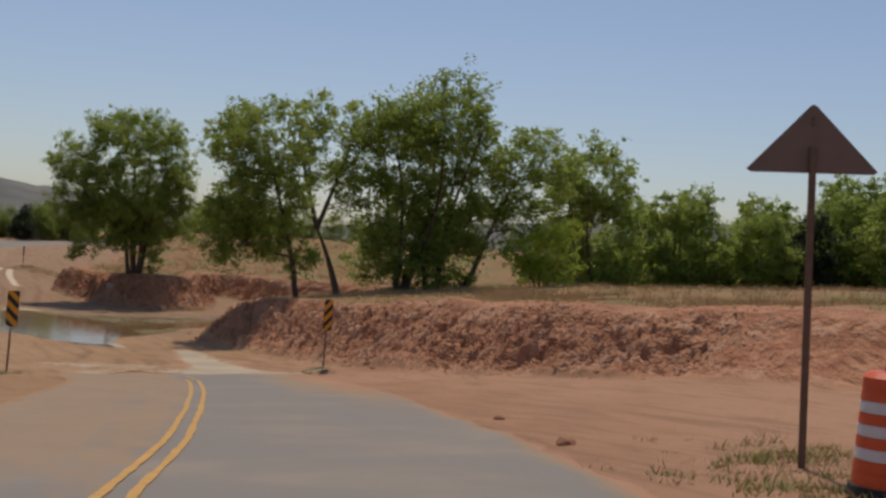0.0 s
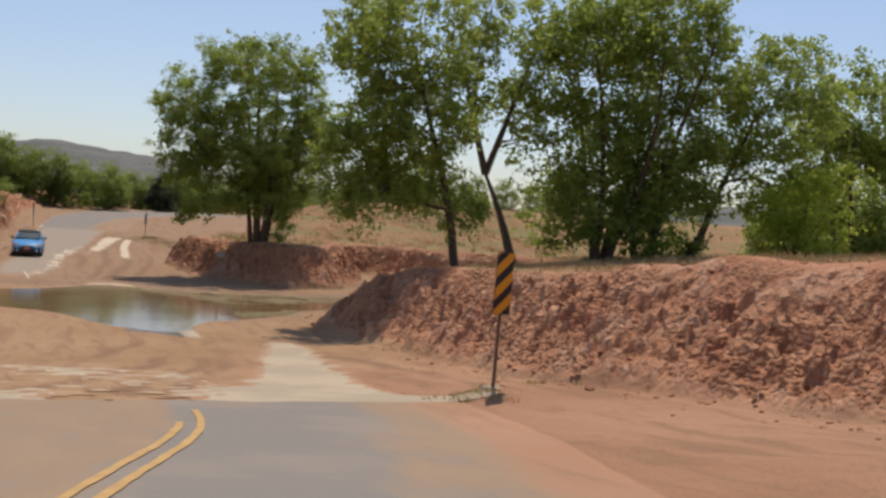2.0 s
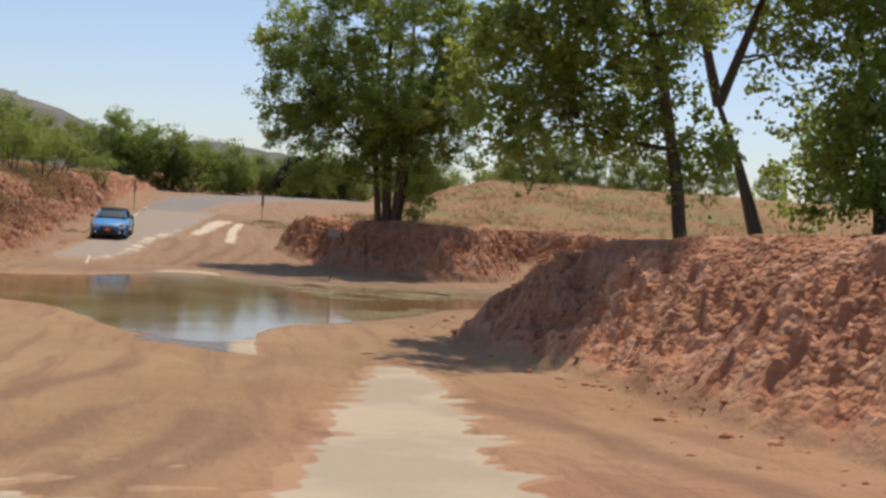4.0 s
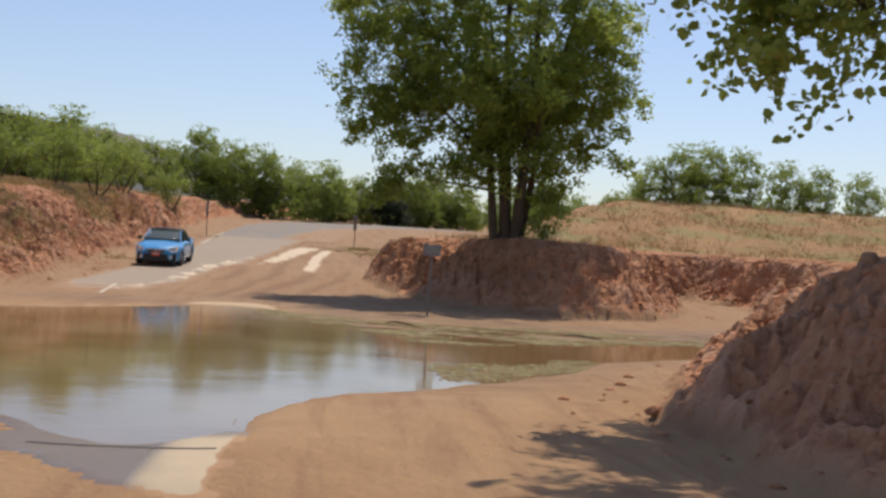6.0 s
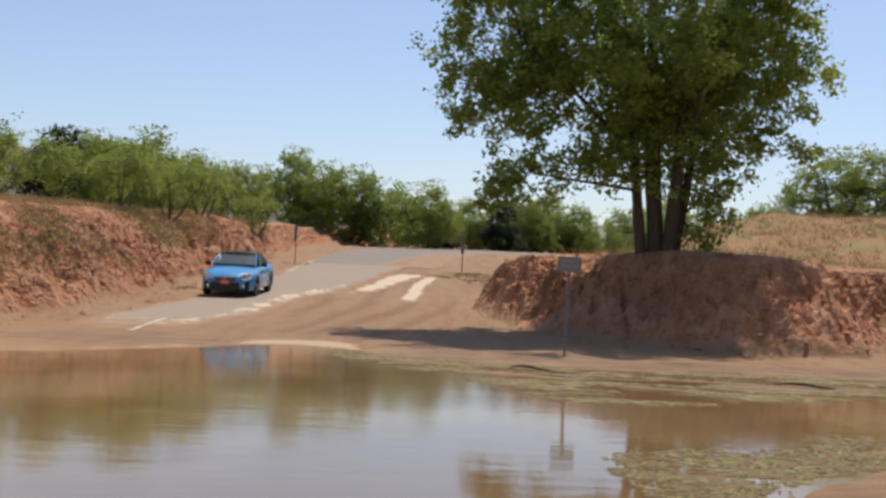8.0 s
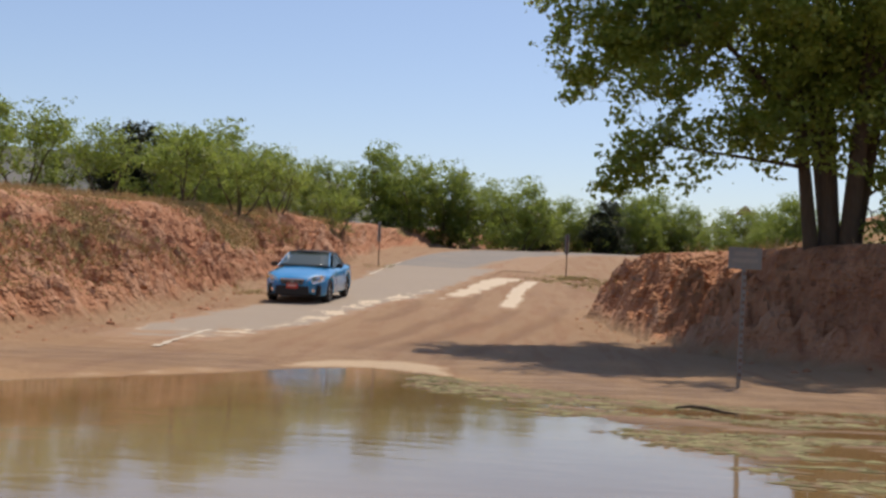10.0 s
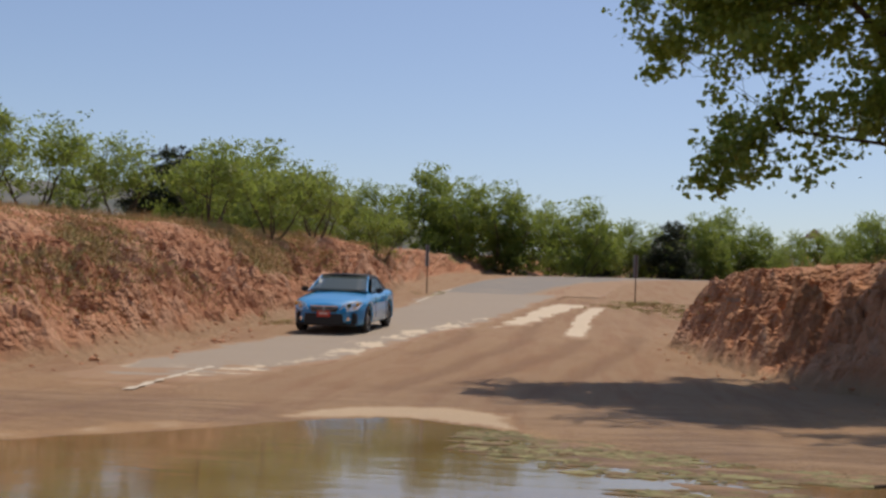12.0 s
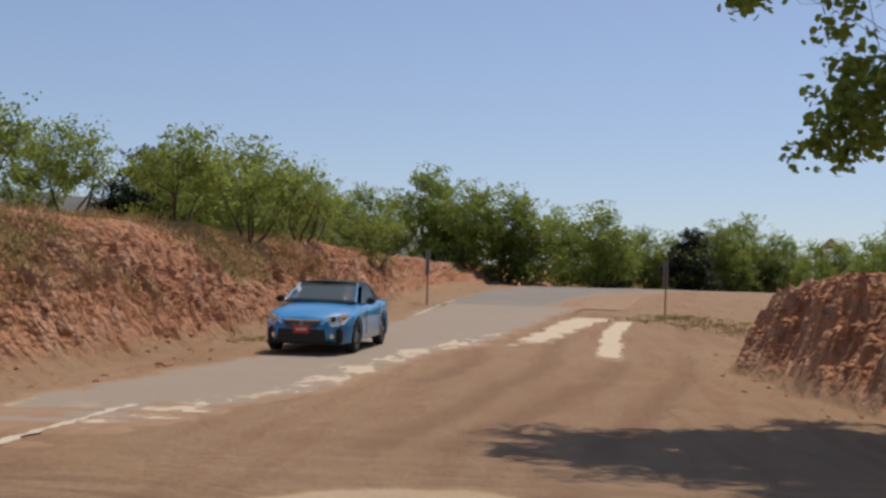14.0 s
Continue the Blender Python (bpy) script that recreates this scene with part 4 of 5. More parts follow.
# the belt beyond the bend
for k in range(60):
    x = -13 + 56 * k / 59 + rng.uniform(-1, 1)
    y = (97 + rng.uniform(0, 5)) if x < 0 else (103 + 0.25 * x + rng.uniform(0, 8))
    if abs(x - np.interp(min(y, 108), fine_y, CENTRE)) < 5.5 and y < 108:
        y += 9
    low = 0.5 if abs(x - 10.5 - 0.213 * (y - 97)) < 2.2 else 1.0
    again(kinds[2], x, y, low * rng.uniform(0.62, 1.02), rng.uniform(0, 6.28), rng.uniform(0.8, 1.2))
for k in range(16):
    again(kinds[2], rng.uniform(-30, -14), rng.uniform(86, 116), rng.uniform(0.8, 1.1), rng.uniform(0, 6.28))
for x, y in ((17.4, 136), (19.0, 134.5), (20.6, 136.5)):
    again(kinds[2], x, y, 0.88, x)
# bushes on the dry rise
for x, y, s in ((15.2, 83, 0.75), (17.0, 82, 0.8), (19.5, 83, 0.95), (21.5, 82.5, 1.1), (23.4, 83.5, 1.15), (25.6, 83, 1.1), (28.4, 82.5, 0.95), (31.0, 83, 0.9), (34.0, 83, 0.85), (37.5, 84, 0.85),
                (42, 84, 0.9), (47, 84, 0.95), (13.2, 82, 0.55)):
    again(kinds[2], x, y, s * 0.85, rng.uniform(0, 6.28), 0.95, -0.5)
for x, y, s, dz in ((-27.4, 96.0, 1.2, 0), (-25.0, 97, 1.05, 0), (3.5, 101.5, 0.7, 0), (5.2, 112, 0.8, 0), (-1.0, 108, 0.65, 0)):
    again(juniper, x, y, s, 1.0, 0.68 if x < -20 else 0.8, dz)


# ---- distance ----
def hills():
    """A low ridge all round, seen over the trees."""
    k = Nodes("hazy_scrub_hill")
    f = k.noise(0.012, 6, 0.65)
    mat = k.done(k.mix(k.step(f, 0.35, 0.65), (0.105, 0.115, 0.105), (0.17, 0.165, 0.145)), 0.95, 0, 0.1)
    az = np.radians(np.arange(-180, 180, 0.4))
    deg = np.degrees(az)
    peak = np.interp(deg, (-180, -60, -30, -14.5, -11, -8.3, -7, -5.7, -2.4, -0.2, 0.8, 4.3, 6.3, 9.6, 22, 33, 45, 70, 180), (2.0, 3.5, 5.6, 5.3, 5.0, 4.3, 3.9, 3.25, 3.05, 3.2, 3.05, 2.75, 2.3, 2.1, 1.1, 2.0, 2.5, 2.4, 2.0))
    peak = peak + 0.2 * fbm(deg * 0.35, deg * 0.0, 5, 91) + 0.25 * fbm(deg * 1.6, deg * 0.0, 3, 95)
    rings = ((800, 0.0), (950, 0.35), (1100, 0.75), (1250, 1.0), (1450, 0.8), (1900, 0.0))
    verts, faces = [], []
    for r, share in rings:
        rr = r + 60 * fbm(deg * 0.5, np.full_like(deg, r * 0.01), 4, 99)
        z = 2 + share * 1250 * np.tan(np.radians(peak)) * (1 + 0.25 * (share < 1) * fbm(deg * 0.8, np.full_like(deg, r * 0.02), 4, 103))
        verts += list(zip(np.sin(az) * rr, 20 + np.cos(az) * rr, z))
    n = len(az)
    for j in range(len(rings) - 1):
        faces += [(j * n + i, j * n + (i + 1) % n, (j + 1) * n + (i + 1) % n, (j + 1) * n + i) for i in range(n)]
    tagged(mesh_object("backdrop", verts, faces, mat, smooth=True), "low hazy scrub hills on the horizon", "hills", kind="structure")


hills()


# ---- signs and road furniture ----
PAINT_Y = simple("yellow_road_paint", (0.50, 0.275, 0.07), 0.8, vary=0.3, scale=5)
PAINT_DUST = simple("dusty_yellow_paint", (0.46, 0.285, 0.10), 0.85, vary=0.35, scale=4)
PAINT_W = simple("worn_white_paint", (0.52, 0.445, 0.335), 0.8, vary=0.2, scale=5)
STEEL = simple("galvanised_steel", (0.30, 0.29, 0.28), 0.45, 0.7)
RUST = simple("rusty_post", (0.17, 0.105, 0.07), 0.7, 0.3, vary=0.35)
GREY_BACK = simple("weathered_aluminium", (0.24, 0.245, 0.25), 0.5, 0.5)
AMBER = simple("amber_reflective_sheet", (0.72, 0.30, 0.012), 0.45, vary=0.06)
BLACK = simple("black_sheet", (0.018, 0.016, 0.016), 0.5)
TAN_BACK = simple("dull_sign_back", (0.19, 0.13, 0.10), 0.6, 0.15, vary=0.2, scale=3)
DRUM_O = simple("orange_drum_plastic", (0.62, 0.09, 0.02), 0.5)
DRUM_W = simple("white_reflective_band", (0.62, 0.58, 0.54), 0.4)
RUBBER = simple("black_rubber", (0.02, 0.02, 0.02), 0.8)
CONCRETE = simple("bare_concrete_foot", (0.36, 0.27, 0.19), 0.9)


def box(w, d, h, z=0.0, bevel=0.0, at=(0, 0)):
    bm = bmesh.new()
    bmesh.ops.create_cube(bm, size=1, matrix=Matrix.LocRotScale((at[0], at[1], z + h / 2), None, (w, d, h)))
    if bevel:
        bmesh.ops.bevel(bm, geom=bm.edges[:], offset=bevel, segments=2, affect="EDGES")
    return bm


def rod(r, h, z=0.0, sides=14, r2=None, at=(0, 0)):
    bm = bmesh.new()
    bmesh.ops.create_cone(bm, cap_ends=True, segments=sides, radius1=r, radius2=r if r2 is None else r2, depth=h,
                          matrix=Matrix.Translation((at[0], at[1], z + h / 2)))
    return bm


def prism(points, y0, y1):
    """A flat plate with the outline points (x, z), from y0 to y1."""
    bm = bmesh.new()
    a = [bm.verts.new((x, y0, z)) for x, z in points]
    b = [bm.verts.new((x, y1, z)) for x, z in points]
    bm.faces.new(a)
    bm.faces.new(b[::-1])
    for i in range(len(points)):
        j = (i + 1) % len(points)
        bm.faces.new((a[j], a[i], b[i], b[j]))
    bmesh.ops.recalc_face_normals(bm, faces=bm.faces[:])
    return bm


def thing(name, at, turn, label, category, group="", tilt=(0, 0)):
    ob = new(name)
    ob.matrix_world = pose(*at, tilt[0], tilt[1], turn)
    return tagged(ob, label, category, group)


def clip_band(x0, x1, z0, z1, c0, c1, slant):
    """The part of a slanting stripe that lies on a panel, as an outline."""
    pts = [(x0, c0 + slant * (x0 - x0)), (x1, c0 + slant * (x1 - x0)), (x1, c1 + slant * (x1 - x0)), (x0, c1 + slant * (x0 - x0))]

    def cut(poly, keep, cross):
        out = []
        for p, q in zip(poly, poly[1:] + poly[:1]):
            if keep(p):
                out.append(p)
            if keep(p) != keep(q):
                out.append(cross(p, q))
        return out

    for lim, sign in ((z0, 1), (z1, -1)):
        if pts:
            pts = cut(pts, lambda p: sign * (p[1] - lim) >= 0,
                      lambda p, q: (p[0] + (q[0] - p[0]) * (lim - p[1]) / (q[1] - p[1]), lim))
    return pts


def object_marker(at, turn, slant, label, tilt=(0, 0), size=(0.35, 1.04), low=1.38):
    """A striped hazard panel on a post; it faces its own -y."""
    ob = thing("hazard_marker", at, turn, label, "marker", "hazard markers at the ford", tilt)
    w, h = size
    part("post", box(0.055, 0.035, low + h - 0.04, 0, 0.006), RUST, ob, "rusty steel post")
    x0, x1, z0, z1 = -w / 2, w / 2, low, low + h
    r = 0.03
    outline = [(x0 + r, z0), (x1 - r, z0), (x1, z0 + r), (x1, z1 - r), (x1 - r, z1), (x0 + r, z1), (x0, z1 - r), (x0, z0 + r)]
    panel = part("panel", prism(outline, -0.028, -0.022), BLACK, ob, "black and amber striped panel")
    pitch, thick = 0.37, 0.19
    c = z0 - 0.5
    while c < z1 + 0.5:
        pts = clip_band(x0 + 0.006, x1 - 0.006, z0 + 0.006, z1 - 0.006, c, c + thick, slant)
        if len(pts) >= 3:
            part("stripe", prism(pts, -0.032, -0.0285), AMBER, panel, "amber reflective stripe")
        c += pitch
    for z in (z0 + 0.08, z1 - 0.08):
        part("bolt", rod(0.012, 0.012, 0, 8), STEEL, panel).matrix_local = pose(0, -0.032, z, 90, 0, 0)
    foot = rod(0.24, 0.10, -0.08, 18, 0.20)
    bmesh.ops.bevel(foot, geom=foot.edges[:], offset=0.02, segments=2, affect="EDGES")
    part("footing", foot, CONCRETE, ob, "round footing crusted with sand")
    return ob


object_marker((0.2, 0.42, ground(0.2, 0.42)), 15, 0.95, "black and amber striped hazard marker leaning on a rusty post", (1.0, 1.5), low=1.24)
object_marker((-9.75, 0.45, ground(-9.75, 0.45)), 10, -0.95, "black and amber striped hazard marker on the sandy shoulder", (0.5, 1.5))


def far_marker(at, turn, label, height, tilt):
    """A marker seen from behind."""
    ob = thing("hazard_marker", at, turn, label, "marker", "hazard markers at the ford", tilt)
    part("post", box(0.05, 0.035, height, 0, 0.005), RUST, ob, "rusty steel post")
    panel = part("panel", prism([(-0.15, height - 0.86), (0.15, height - 0.86), (0.15, height), (-0.15, height)], 0.02, 0.026), GREY_BACK, ob, "grey metal back of the panel")
    for z in (height - 0.7, height - 0.15):
        part("bolt", rod(0.014, 0.02, 0, 8), STEEL, panel).matrix_local = pose(0, 0.018, z, 90, 0, 0)
    return ob


far_marker((0.0, 72.3, ground(0, 72.3)), 55, "grey-backed hazard marker on a post beside the bend", 1.85, (0, 1.0))
far_marker((-8.15, 74.2, ground(-8.15, 74.2)), 70, "thin grey-backed hazard marker below the bank", 1.95, (0, -0.5))


def depth_gauge():
    """A flood gauge: a ruled post with a small board on top, seen from behind."""
    ob = thing("flood_gauge", (1.3, 40.9, ground(1.3, 40.9)), 0, "ruled flood gauge post with a small grey board", "gauge", tilt=(0, 1.0))
    part("post", box(0.05, 0.04, 1.86, -0.1, 0.006), STEEL, ob, "weathered grey post")
    rule = part("rule", box(0.065, 0.014, 1.5, 0.12, 0.003, (0, -0.03)), GREY_BACK, ob, "grey ruled strip")
    for k in range(15):
        part("tick", box(0.03 if k % 2 else 0.05, 0.004, 0.04, 0.16 + 0.1 * k, 0, (0.005, -0.04)), TAN_BACK, rule)
    board = part("board", box(0.46, 0.02, 0.30, 1.64, 0.006, (0, -0.04)), GREY_BACK, ob, "grey weathered board")
    for k, (w, z) in enumerate(((0.30, 1.83), (0.35, 1.73))):
        part("lettering_bar", box(w, 0.004, 0.055, z, 0, (0, -0.053)), STEEL, board)
    for x in (-0.17, 0.17):
        part("bolt", rod(0.014, 0.02, 0, 8), STEEL, board).matrix_local = pose(x, -0.05, 1.93, 90, 0, 0)


depth_gauge()


def triangle_sign():
    x, y = -4.85, -25.75
    ob = thing("triangle_sign", (x, y, ground(x, y) - 0.06), -33, "large triangular road sign seen from its dull brown back", "sign", tilt=(0, -1.4))
    part("post", box(0.075, 0.05, 3.85, -0.3, 0.008), RUST, ob, "dark steel post")
    r, w, z0, z1 = 0.05, 0.70, 3.27, 4.02
    plate = part("plate", prism([(-w + r, z0), (w - r, z0), (w, z0 + r * 0.6), (r * 0.7, z1 - r * 0.4), (0, z1), (-r * 0.7, z1 - r * 0.4), (-w, z0 + r * 0.6)], 0.03, 0.036), TAN_BACK, ob, "dull brown back of the plate")
    for bz in (3.40, 3.80, 3.86):
        part("bolt", rod(0.018, 0.02, 0, 8), RUST, plate).matrix_local = pose(0, 0.03, bz, 90, 0, 0)


triangle_sign()


def drum():
    x, y = -5.75, -27.6
    ob = thing("traffic_drum", (x, y, ground(x, y)), 20, "orange plastic traffic drum with white reflective bands", "drum")
    part("base_ring", rod(0.33, 0.09, 0, 28, 0.31), RUBBER, ob, "black rubber base ring")
    z, r = 0.08, 0.285
    body = None
    for k in range(9):
        white = k in (2, 4, 6)
        h = 0.105 if k else 0.14
        bm = rod(r, h, z, 28, r - 0.008)
        bmesh.ops.bevel(bm, geom=[e for e in bm.edges if abs(e.verts[0].co.z - e.verts[1].co.z) < 1e-6], offset=0.008, segments=2, affect="EDGES")
        part("white_band" if white else "orange_band", bm, DRUM_W if white else DRUM_O, ob, smooth=False)
        z, r = z + h, r - 0.006
    part("lid", rod(r + 0.01, 0.05, z, 28, r - 0.05), DRUM_O, ob, "ridged orange lid")
    part("handle", box(0.2, 0.04, 0.09, z + 0.045, 0.015), DRUM_O, ob, "orange lifting handle")
    part("lamp", rod(0.055, 0.09, z + 0.05, 12, 0.04, (0.09, 0.0)), simple("dark_amber_lens", (0.25, 0.04, 0.01), 0.3), ob, "dark amber warning lamp")


drum()


def line(name, along, offset, width, mat, label, ragged=0.03, lift=0.024, seed=1, group=""):
    """A painted line at an offset from the road's middle, with a worn edge."""
    rng = random.Random(seed)
    spots, faces = [], []
    for k, v in enumerate(along):
        c = np.interp(v, fine_y, CENTRE)
        sl = (np.interp(v + 0.5, fine_y, CENTRE) - np.interp(v - 0.5, fine_y, CENTRE))
        n = Vector((1, -sl, 0)).normalized()
        o = offset(v) if callable(offset) else offset
        for side in (-1, 1):
            e = o + side * (width / 2 - rng.uniform(0, ragged))
            spots.append((c + n.x * e, v + n.y * e))
        if k:
            i = 2 * k
            faces.append((i - 2, i - 1, i + 1, i))
    spots = np.array(spots)
    heights = land(spots[:, 0], spots[:, 1])[0] + lift
    ob = mesh_object(name, np.column_stack([spots, heights]).tolist(), faces, mat)
    return tagged(ob, label, "marking", group, kind="structure")


line("trim_yellow_line", np.linspace(-46, -9.6, 105), 0.13, 0.12, PAINT_Y, "solid yellow centre line worn by sand", seed=2)
line("trim_yellow_line_end", np.linspace(-9.6, -1.4, 28), 0.13, 0.12, PAINT_DUST, "yellow centre line running out under sand", 0.02, seed=7)
line("trim_yellow_line_inner", np.linspace(-46, -14.4, 91), -0.13, 0.12, PAINT_Y, "second yellow centre line fading under dust", seed=3)
line("trim_yellow_line_dusty", np.linspace(-14.4, -2.6, 40), -0.14, 0.12, PAINT_DUST, "end of a yellow line under drifted dust", 0.02, seed=6)
line("trim_edge_line", np.arange(43.4, 47.9, 0.15), lambda v: -3.0 - 0.085 * (v - 43.4), 0.20, PAINT_W, "worn white edge line at the sand's rim", 0.09, 0.018, 4)
line("trim_edge_line_far", np.arange(69.5, 76.5, 0.2), lambda v: -3.25 + 0.03 * (v - 69.5), 0.13, PAINT_W, "faded white edge line below the bank", 0.04, 0.02, 5)


def joint_line(x0, x1, y, width, mat, label):
    """A dark open joint across the slab."""
    x = np.linspace(x0, x1, 24)
    yy = y + 0.04 * (x - x0) + 0.03 * fbm(x * 3, x * 0, 3, 451)
    z = np.maximum(land(x, yy)[0], 0.004) + 0.02
    verts = [(a, b + side * width / 2, c) for a, b, c in zip(x, yy, z) for side in (-1, 1)]
    faces = [(2 * i, 2 * i + 2, 2 * i + 3, 2 * i + 1) for i in range(len(x) - 1)]
    tagged(mesh_object("trim_joint", verts, faces, mat), label, "joint", kind="structure")


joint_line(-3.85, -2.32, 20.2, 0.05, simple("tarred_joint", (0.05, 0.042, 0.035), 0.8), "dark open joint across the concrete slab")


# ---- the blue convertible ----
CAR_BLUE = Nodes("blue_metallic_paint")
flake = CAR_BLUE.noise(900.0, 1)
CAR_BLUE.put(CAR_BLUE.bsdf.inputs["Coat Weight"], 1.0)
CAR_BLUE.put(CAR_BLUE.bsdf.inputs["Coat Roughness"], 0.04)
CAR_BLUE = CAR_BLUE.done(CAR_BLUE.mix(flake, (0.0, 0.20, 0.47), (0.0, 0.27, 0.58)), 0.35, 0.0, 0.4)
SOFT_TOP = simple("black_canvas", (0.022, 0.022, 0.026), 0.85, vary=0.2, scale=80)
GLASS = Nodes("tinted_glass")
GLASS = GLASS.done((0.06, 0.08, 0.075), 0.06, 0.0, 0.5)
CHROME = simple("chrome", (0.75, 0.75, 0.76), 0.12, 1.0, vary=0.02)
TRIM = simple("black_plastic", (0.015, 0.015, 0.017), 0.5)
LENS = simple("headlamp_lens", (0.86, 0.86, 0.84), 0.14, 0.75, 0.8, vary=0.05)
TYRE = simple("tyre_rubber", (0.025, 0.024, 0.023), 0.85)
ALLOY = simple("alloy_rim", (0.45, 0.45, 0.46), 0.3, 0.9)
PLATE = simple("red_plate", (0.55, 0.05, 0.03), 0.45)
PLATE_BAR = simple("pale_plate_bar", (0.66, 0.48, 0.42), 0.5)


def loft(rows, close=True):
    bm = bmesh.new()
    rings = [[bm.verts.new(p) for p in row] for row in rows]
    for a, b in zip(rings, rings[1:]):
        for i in range(len(a) - 1):
            bm.faces.new((a[i], a[i + 1], b[i + 1], b[i]))
    if close:
        bm.faces.new(rings[0][::-1])
        bm.faces.new(rings[-1])
    bmesh.ops.recalc_face_normals(bm, faces=bm.faces[:])
    return bm


def car():
    """Two-door convertible, roof up. It points along its own -y; the front axle is at y = -1.4."""
    ob = thing("blue_convertible", (-8.15, 58.6, ground(-8.2, 58.6) + 0.02), -1.0, "bright blue two-door convertible with its black soft top up", "car", tilt=(3.0, 0))
    WR, FA, RA, L0, L1 = 0.335, -1.36, 1.36, -2.38, 2.50

    def sill(y):
        z = 0.2 + 0.10 * smooth(-2.0, -2.38, y) + 0.14 * smooth(2.1, 2.5, y)
        for axle in (FA, RA):
            d = abs(y - axle)
            if d < 0.41:
                z = max(z, 0.335 + math.sqrt(0.41 ** 2 - d * d))
        return float(z)

    def half(y):
        return float(0.91 - 0.36 * smooth(-1.5, L0, y) ** 1.5 - 0.13 * smooth(1.7, L1, y) ** 1.5 + 0.012 * math.cos((y - FA) * 2.2))

    def belt(y):
        return float(np.interp(y, (L0, -2.25, -1.9, -1.2, -0.6, 0.4, 1.4, 2.2, L1), (0.62, 0.69, 0.75, 0.84, 0.90, 0.93, 0.97, 0.96, 0.86)))

    def deck(y):
        return float(np.interp(y, (L0, -2.3, -2.0, -1.4, -0.75, 0.0, 1.3, 1.7, 2.3, L1), (0.60, 0.72, 0.82, 0.93, 1.01, 1.0, 1.02, 1.03, 1.02, 0.88)))

    rows = []
    for y in sorted(set(list(np.linspace(L0, L1, 60)) + list(np.linspace(FA - 0.42, FA + 0.42, 23)) + list(np.linspace(RA - 0.42, RA + 0.42, 23)))):
        w, s, b, d = half(y), sill(y), belt(y), deck(y)
        s = min(s, b - 0.08)
        side = [(w * 0.90, s), (w * 0.985, s + 0.05 * (b - s)), (w, s + 0.30 * (b - s)), (w * 1.0, s + 0.60 * (b - s)), (w * 0.975, s + 0.88 * (b - s)), (w * 0.93, b),
                (w * 0.80, b + 0.62 * (d - b)), (w * 0.55, d - 0.01), (w * 0.25, d + 0.012)]
        ring = [(x, y, z) for x, z in side] + [(0, y, d + 0.016)] + [(-x, y, z) for x, z in side[::-1]]
        rows.append(ring + [ring[0]])
    body = part("body", loft([r[:-1] for r in rows]), CAR_BLUE, ob, smooth=True)
    # floor and wheel wells keep the underside dark
    part("underbody", box(1.5, 4.3, 0.3, 0.22, 0.03), TRIM, ob, "black underbody")

    def cabin(y0, z0, w0, y1, z1, w1):
        return [(-w0, y0, z0), (w0, y0, z0), (w1, y1, z1), (-w1, y1, z1)]

    # soft top with rounded shoulders
    top_rows = []
    for y, z, w, e in ((-0.22, 1.36, 0.60, 0.05), (0.0, 1.405, 0.63, 0.06), (0.35, 1.43, 0.65, 0.07), (0.75, 1.42, 0.65, 0.08), (1.1, 1.35, 0.64, 0.10), (1.45, 1.18, 0.64, 0.10), (1.72, 1.04, 0.66, 0.06)):
        top_rows.append([(-w - 0.03, y, z - e - 0.03), (-w, y, z - e * 0.6), (-w * 0.8, y, z - e * 0.15), (-w * 0.4, y, z), (0, y, z + 0.008), (w * 0.4, y, z), (w * 0.8, y, z - e * 0.15), (w, y, z - e * 0.6), (w + 0.03, y, z - e - 0.03)])
    bm = loft(top_rows, False)
    part("soft_top", bm, SOFT_TOP, ob, "black canvas soft top", True)
    # quarter panels of cloth behind the door glass
    for sx in (-1, 1):
        bm = bmesh.new()
        pts = [(sx * 0.665, 0.62, 1.345), (sx * 0.67, 1.1, 1.25), (sx * 0.67, 1.45, 1.10), (sx * 0.76, 1.6, 0.99), (sx * 0.80, 0.95, 0.965)]
        bm.faces.new([bm.verts.new(p) for p in pts])
        bmesh.ops.solidify(bm, geom=bm.faces[:], thickness=0.02)
        part("top_side", bm, SOFT_TOP, ob, "black canvas side")
        bm = bmesh.new()
        pts = [(sx * 0.80, -0.62, 0.965), (sx * 0.665, 0.02, 1.335), (sx * 0.665, 0.62, 1.34), (sx * 0.80, 0.95, 0.965)]
        bm.faces.new([bm.verts.new(p) for p in pts])
        bmesh.ops.solidify(bm, geom=bm.faces[:], thickness=0.01)
        part("side_window", bm, GLASS, ob, "dark tinted side window")
        part("door_line", box(0.006, 0.014, 0.56, 0.34, 0, (sx * 0.912, -0.55)), TRIM, body)
        part("door_line", box(0.006, 0.014, 0.58, 0.36, 0, (sx * 0.915, 0.78)), TRIM, body)
        part("side_moulding", box(0.018, 2.1, 0.035, 0.50, 0.006, (sx * 0.915, 0.0)), CAR_BLUE, body)
        part("door_handle", box(0.03, 0.17, 0.03, 0.80, 0.01, (sx * 0.90, 0.55)), CAR_BLUE, body)
        # wing mirror
        bm = box(0.2, 0.13, 0.13, 0.955, 0.04, (sx * 0.98, -0.52))
        mirror = part("wing_mirror", bm, TRIM, ob, "dark wing mirror")
        part("mirror_glass", box(0.15, 0.006, 0.09, 0.975, 0.01, (sx * 0.98, -0.45)), CHROME, mirror)
        # headlamp: a swept lens wrapped round the corner
        bm = bmesh.new()
        front = [(sx * 0.37, -2.395, 0.60), (sx * 0.585, -2.31, 0.555), (sx * 0.785, -2.06, 0.60), (sx * 0.865, -1.80, 0.755), (sx * 0.74, -2.00, 0.80), (sx * 0.47, -2.31, 0.735)]
